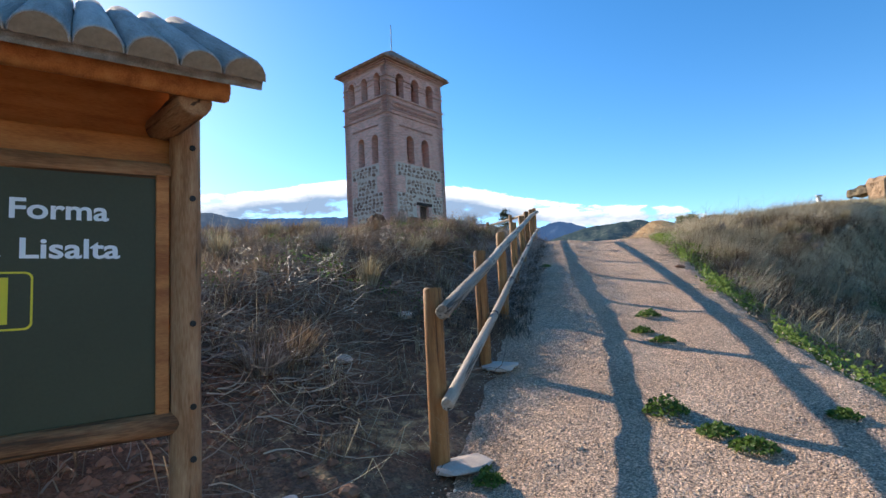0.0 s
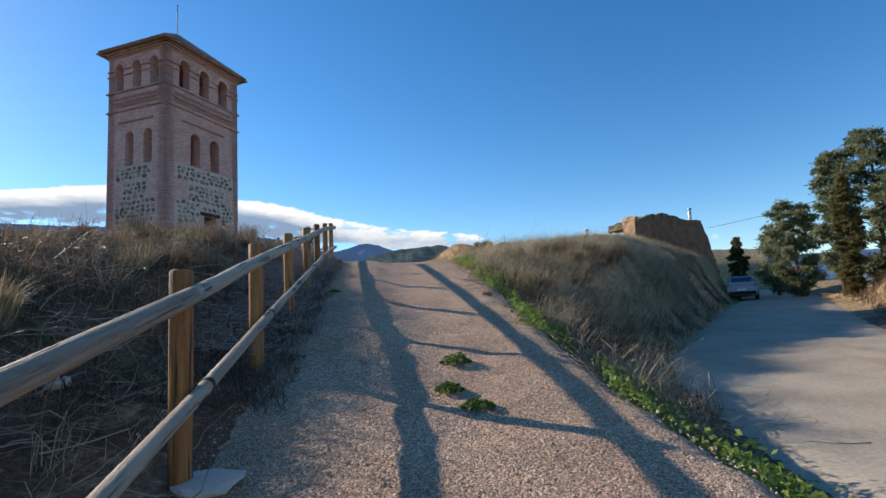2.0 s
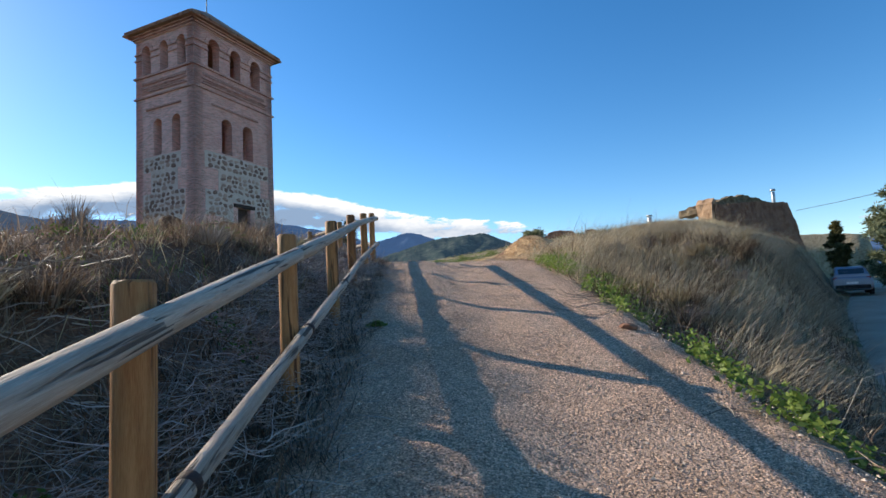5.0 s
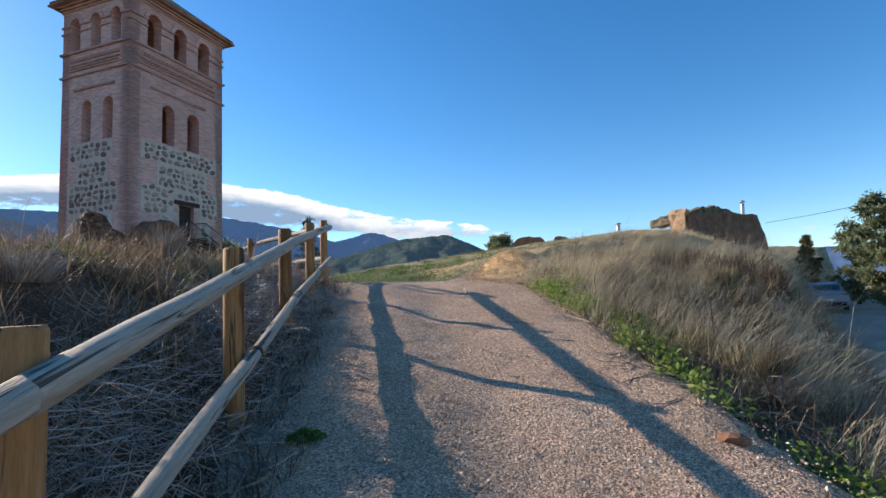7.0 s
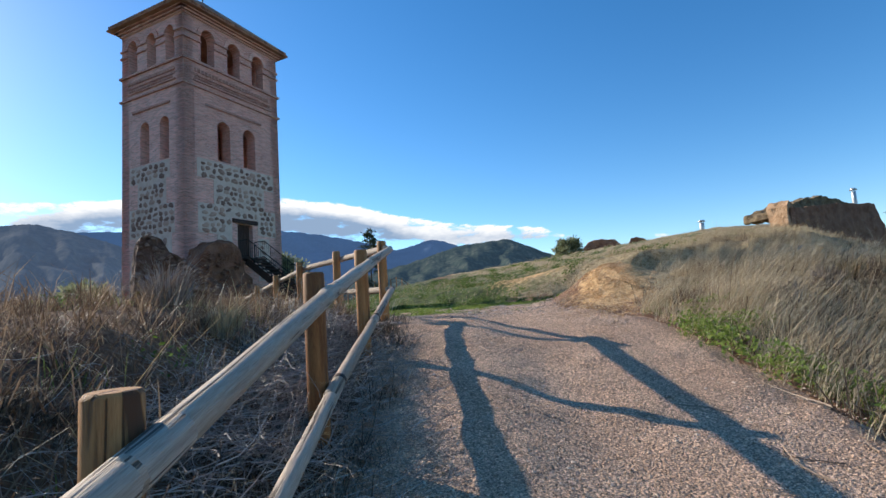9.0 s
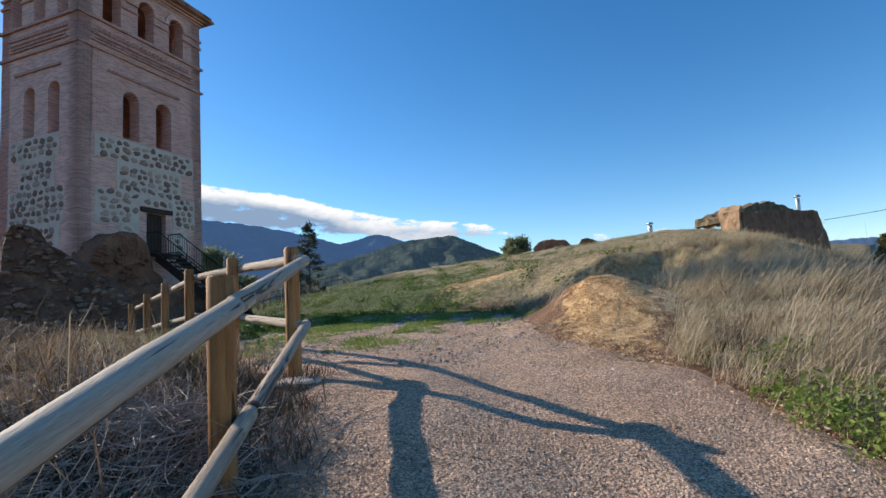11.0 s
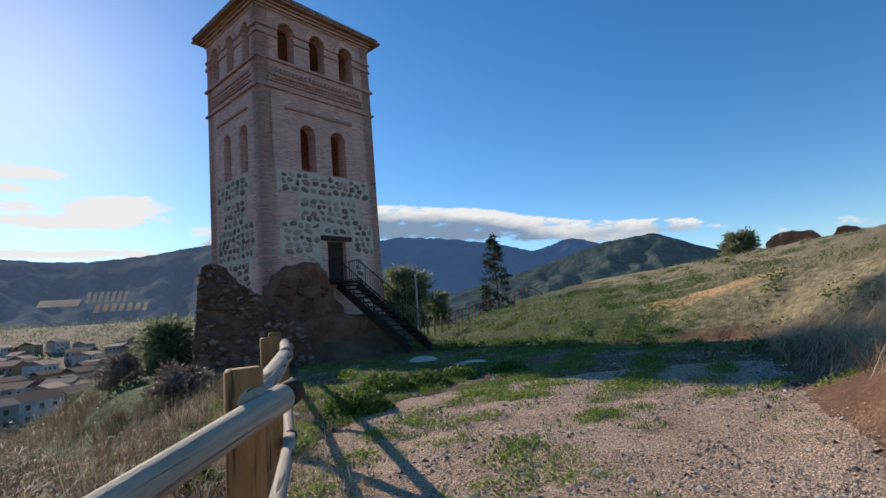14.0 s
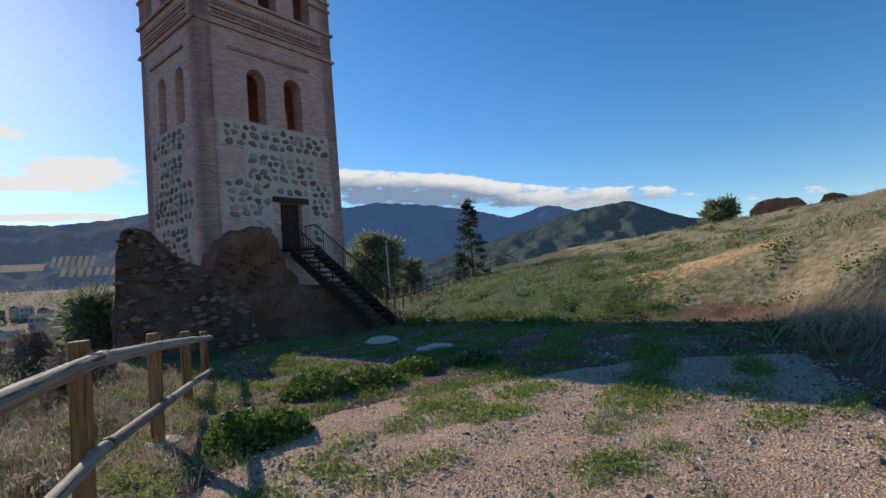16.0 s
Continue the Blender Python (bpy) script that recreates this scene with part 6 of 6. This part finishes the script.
# scrub on the steep slope below the hilltop fence
x, y, r = scatter(5200, -24, 3, 15, 46, lambda a, b: ease(0.8, 2.2, away(a, b, HILLTOP)) * ease(18, 8, away(a, b, HILLTOP)) * (0.3 + 0.7 * ease(-0.2, 0.3, waves(a, b, 2.6, 88))), 88, 0.3, 26)
n = len(x)
blades("slope_scrub", x, y, r.gamma(5, 0.10, n), r.uniform(0.2, 1.0, n), r.uniform(0, 6.283, n), r.uniform(0.006, 0.016, n), M_DEAD, "brown dry scrub on the steep slope below the fence", 88, category="scrub")
x, y, r = scatter(1500, -24, 3, 15, 46, lambda a, b: ease(0.6, 1.6, away(a, b, HILLTOP)) * ease(18, 8, away(a, b, HILLTOP)) * ease(0.1, 0.4, waves(a, b, 2.2, 89)), 89, 0.35, 60)
leaf_patch("slope_greenery", x, y, r, 0.7, 0.03, M_PINE, "dull green bushes on the steep slope below the fence", 89, "scrub")

def fence_foot(a, b):
    return ease(1.5, 0.4, np.abs(a - np.interp(b, [17, 18.05, 19.94, 21.85, 23.72, 25.8], [2.9, 2.45, 1.8, 1.21, 0.6, -0.1]) + 0.5)) * ease(17.5, 19, b) * ease(27, 25, b)


x, y, r = scatter(700, -3, 3.5, 17, 27, lambda a, b: fence_foot(a, b) * ease(-0.2, 0.4, waves(a, b, 1.1, 96)), 96, 0.2, 90)
leaf_patch("fence_weeds", x, y, r, 0.12, 0.02, M_BRIGHT, "bright green weeds along the foot of the hilltop fence", 96)
x, y, r = scatter(1600, -3, 3.5, 17, 27, fence_foot, 97, 0.14, 20)
n = len(x)
blades("fence_straw", x, y, r.gamma(5, 0.03, n), r.uniform(0.3, 1.2, n), r.uniform(0, 6.283, n), r.uniform(0.004, 0.009, n), M_STRAW, "dry straw along the foot of the hilltop fence", 97)

# hill and meadow farther off
x, y, r = scatter(30000, 1, 44, 24, 68, lambda a, b: ease(0.2, 1.5, from_path(a, b)) * ease(0.5, 3, away(a, b, ROAD)) * (away(a, b, HILLTOP) < 0) * (1 - np.clip(shares(a, b)[2], 0, 0.9)) * ease(70, 26, b + 0.3 * a) * (0.2 + 0.8 * ease(-0.4, 0.5, waves(a, b, 2.6, 52))), 51, 0.2, 7)
n = len(x)
green = r.uniform(0, 1, n) < shares(x, y)[1]
blades("meadow_straw", x[~green], y[~green], r.gamma(5, 0.036, n)[~green], r.uniform(0.3, 1.1, n)[~green], r.normal(-0.3, 0.8, n)[~green], r.uniform(0.008, 0.018, n)[~green], M_STRAW, "thin straw-coloured grass on the slope", 6)
blades("meadow_grass", x[green], y[green], r.gamma(5, 0.03, n)[green], r.uniform(0.2, 0.9, n)[green], r.uniform(0, 6.283, n)[green], r.uniform(0.008, 0.02, n)[green], M_GRASS, "low green meadow plants on the slope", 7)
x, y, r = scatter(8000, 15, 44, 8, 36, lambda a, b: ease(0.5, 2.5, away(a, b, ROAD)) * (a > 14) * (1 - np.clip(shares(a, b)[2], 0, 0.9)), 53, 0.2, 7)
n = len(x)
blades("bank_straw", x, y, r.gamma(5, 0.055, n), r.uniform(0.3, 1.1, n), r.normal(-0.3, 0.9, n), r.uniform(0.008, 0.018, n), M_STRAW, "dry grass on the banks of the lane", 8)

x, y, r = scatter(9500, 12, 36, 2, 24, lambda a, b: ease(0.3, 1.5, away(a, b, ROAD)) * ease(9, 6, away(a, b, ROAD)) * (a * 0.6 - b * 0.8 > 0.6) * (0.12 + 0.88 * ease(-0.2, 0.4, waves(a, b, 1.7, 54))) * (1 - np.clip(shares(a, b)[2], 0, 0.9)), 54, 0.2, 18)
n = len(x)
blades("bank_scrub", x, y, r.gamma(5, 0.06, n), r.uniform(0.3, 1.1, n), r.uniform(0, 6.283, n), r.uniform(0.008, 0.022, n), M_DEAD, "grey-brown dead scrub on the bank above the lane", 54, category="scrub")

# green grass creeping over the gravel at the top
x, y, r = scatter(13000, -1, 10, 17.2, 32, lambda a, b: (from_path(a, b) < -0.05) * ease(16.5, 22.5, b + 0.8 * waves(a, b, 2.0, 55)) * ease(-0.15, 0.4, waves(a, b, 1.3, 57)) * ease(8.5, 6.0, a - 0.4 * (b - 22)), 55, 0.13, 30)
n = len(x)
blades("creeping_grass", x, y, r.gamma(5, 0.011, n), r.uniform(0.3, 1.1, n), r.uniform(0, 6.283, n), r.uniform(0.005, 0.013, n), M_BRIGHT, "short green grass spreading over the gravel", 9)


x, y, r = scatter(1900, -1, 11, 16.8, 31, lambda a, b: (from_path(a, b) < 0.3) * ease(16.5, 23, b + 0.8 * waves(a, b, 2.0, 55)) * ease(0.0, 0.4, waves(a, b, 1.3, 57)) * ease(9.0, 6.0, a - 0.4 * (b - 22)), 58, 0.22, 130)
leaf_patch("creeping_weeds", x, y, r, 0.07, 0.019, M_BRIGHT, "low bright-green plants spreading over the gravel", 58)
# leafy green weeds along the path's edge and at the meadow's foot
x, y, r = scatter(2600, 2.6, 9, 1.0, 17, lambda a, b: ease(-0.25, 0.1, from_path(a, b)) * ease(1.2, 0.5, from_path(a, b)) * ease(2.0, 2.6, beside(a, b)) * ease(-0.5, 0.3, waves(a, b, 1.7, 61)) * (1 - 0.5 * ease(11, 15, b)) * (1 - np.clip(4 * shares(a, b)[2], 0, 1)), 61, 0.17, 70)
leaf_patch("verge_weeds", x, y, r, 0.19, 0.027, M_BRIGHT, "leafy green weeds along the path's edge", 61)
x, y, r = scatter(2600, -1, 12, 24, 36, lambda a, b: ease(-1.6, 0.2, from_path(a, b)) * ease(3.0, 0.6, from_path(a, b)) * ease(-0.4, 0.4, waves(a, b, 2.0, 63)) * (a > 1) * ease(11, 8, a), 63, 0.2, 45)
leaf_patch("meadow_weeds", x, y, r, 0.18, 0.035, M_LEAF, "leafy green plants at the foot of the meadow", 63)
x, y, r = scatter(5200, 1.5, 24, 27, 52, lambda a, b: ease(0.6, 2.0, from_path(a, b)) * ease(0.15, 0.6, waves(a, b, 2.4, 64) + 0.35 * waves(a, b, 0.9, 66)) * ease(26, 12, a) * (away(a, b, HILLTOP) < 0) * (1 - np.clip(2 * shares(a, b)[2], 0, 1)), 67, 0.3, 22)
leaf_patch("meadow_clumps", x, y, r, 0.2, 0.05, M_LEAF, "clumps of green plants on the meadow slope", 67)
x, y, r = scatter(3600, 1.5, 24, 27, 52, lambda a, b: ease(0.6, 2.0, from_path(a, b)) * ease(-0.3, 0.4, waves(a, b, 3.0, 91)) * ease(26, 12, a) * (away(a, b, HILLTOP) < 0), 91, 0.4, 9)
z = land(x, y) + r.uniform(0.12, 0.35, len(x))
tagged(new("seed_heads", leaf_mesh("seed_heads", np.stack([x, y, z], -1), 0.02, M_LONG, 91, 0.2, 1.0)), "pale dry seed heads over the meadow", "seed heads", kind="stuff")
x, y, r = scatter(1500, -9, 1.5, 3, 20, lambda a, b: bank_left(a, b) * ease(4.5, 8, b) * ease(0.2, 0.7, waves(a, b, 2.0, 65)), 65, 0.18, 45)
leaf_patch("bank_weeds", x, y, r, 0.16, 0.022, M_LEAF, "green leafy weeds among the dead growth", 65)


def weed(x, y, wide, high, seed, label, mat=None, leaf=0.022):
    """A single leafy plant with stems."""
    r = np.random.RandomState(seed)
    root = empty("weed", pose(x, y, level(x, y)), label, "weed", "weeds on the gravel")
    n = int(420 * (wide / 0.2) ** 1.3)
    a, q = r.uniform(0, 6.283, n), wide * np.sqrt(r.uniform(0, 1, n))
    z = high * (1 - (q / wide) ** 2) * r.uniform(0.1, 1.0, n) + 0.01
    ob = new("leaves", leaf_mesh("leaves", np.stack([q * np.cos(a), q * np.sin(a), z], -1), leaf, mat or M_LEAF, seed, 0.35, 1.0))
    ob.parent = root
    bm = bmesh.new()
    for i in range(9):
        t = r.uniform(0, 6.283)
        rod(bm, (0, 0, -0.01), (wide * 0.6 * math.cos(t), wide * 0.6 * math.sin(t), high * 0.7), 0.003, 5)
    part("stem_tuft", bm, M_LEAF, root)
    return root


for i, (x, y, w, h) in enumerate([(2.61, 6.68, 0.15, 0.11), (2.26, 6.0, 0.13, 0.07), (2.32, 5.58, 0.13, 0.06), (1.58, 3.85, 0.16, 0.13), (1.75, 3.48, 0.13, 0.06), (1.85, 3.24, 0.14, 0.06), (2.65, 3.55, 0.1, 0.05), (0.2, 3.08, 0.09, 0.09), (2.06, 10.39, 0.11, 0.05)]):
    weed(x, y, w, h, 200 + i, "small leafy green weed growing through the gravel")
for i, (x, y, w, h) in enumerate([(2.1, 21.6, 0.36, 0.34), (2.4, 21.75, 0.34, 0.28), (2.35, 23.6, 0.5, 0.34), (3.0, 23.9, 0.5, 0.30), (3.6, 24.6, 0.45, 0.22), (4.6, 24.9, 0.4, 0.2), (1.6, 18.6, 0.25, 0.18)]):
    weed(x, y, w, h, 300 + i, "bushy dark-green weed at the edge of the gravel", None, 0.035)

def shrub(x, y, wide, high, seed, mat, label):
    """A low bush of stiff stems fanning from one root."""
    r = np.random.RandomState(seed)
    n = int(380 * wide / 0.4)
    a = r.uniform(0, 6.283, n)
    q = wide * 0.35 * np.sqrt(r.uniform(0, 1, n))
    z = np.full(n, level(x, y) - 0.02)
    ob = blades("dry_shrub", x + q * np.cos(a), y + q * np.sin(a), high * r.uniform(0.5, 1.15, n), r.uniform(0.1, 0.9, n) * wide / high, a + r.normal(0, 0.4, n), r.uniform(0.004, 0.011, n), mat, label, seed, z, "shrub")
    ob["group"], ob["kind"] = "dry shrubs on the banks", ""
    del ob["kind"]
    return ob


rq = random.Random(19)
for i in range(150):
    if i % 5 < 3:
        x, y = rq.uniform(4.4, 12), rq.uniform(4.5, 16)
        ok = bank_right(np.array([x]), np.array([y]))[0] > 0.6
    else:
        x, y = rq.uniform(-6, 1.4), rq.uniform(3, 17)
        ok = bank_left(np.array([x]), np.array([y]))[0] > 0.6 and from_path(np.array([x]), np.array([y]))[0] > 1.1
    if ok:
        shrub(x, y, rq.uniform(0.22, 0.5), rq.uniform(0.25, 0.5), 500 + i, (M_TWIG, M_DEAD, M_STRAW)[i % 3], "low dead " + ("bleached", "brown", "straw-coloured")[i % 3] + " shrub on the bank")
for x, y, w, h, m in ((9.75, 4.95, 0.5, 0.55, M_LONG), (9.5, 4.45, 0.5, 0.6, M_LONG), (9.2, 3.9, 0.45, 0.45, M_STRAW), (10.05, 4.6, 0.5, 0.6, M_STRAW), (12.95, 7.55, 0.35, 0.5, M_STRAW), (13.7, 8.1, 0.4, 0.5, M_STRAW), (14.4, 8.65, 0.35, 0.4, M_GRASS), (13.3, 7.75, 0.3, 0.3, M_GRASS)):
    shrub(x, y, w, h, int(100 * x), m, "tuft of " + ("green" if m is M_GRASS else "pale dry") + " grass beside the cellar doorway")

# a few bare stalks along the verge and the hollow
rb = random.Random(9)
for i in range(22):
    x, y = (rb.uniform(4.3, 6.6), rb.uniform(5.2, 8.2)) if i < 15 else (rb.uniform(8.6, 10.2), rb.uniform(22.6, 24.4))
    if away(np.array([x]), np.array([y]), ROAD)[0] < 0.15:
        continue
    root = empty("dry_stalk", pose(x, y, level(x, y)), "bare branching dry stalk", "dry stalk", "dry stalks beside the path")
    for k in range(rb.randint(5, 9)):
        bm = bmesh.new()
        a = rb.uniform(0, 6.283)
        p = Vector((0, 0, -0.03))
        d = Vector((0.35 * math.cos(a), 0.35 * math.sin(a), 1))
        for j in range(4):
            q = p + d * rb.uniform(0.09, 0.16)
            rod(bm, p, q, 0.0045, 5)
            p, d = q, d + Vector((rb.uniform(-0.6, 0.6), rb.uniform(-0.6, 0.6), rb.uniform(-0.4, 0.1)))
        part("stem", bm, M_STRAW, root)
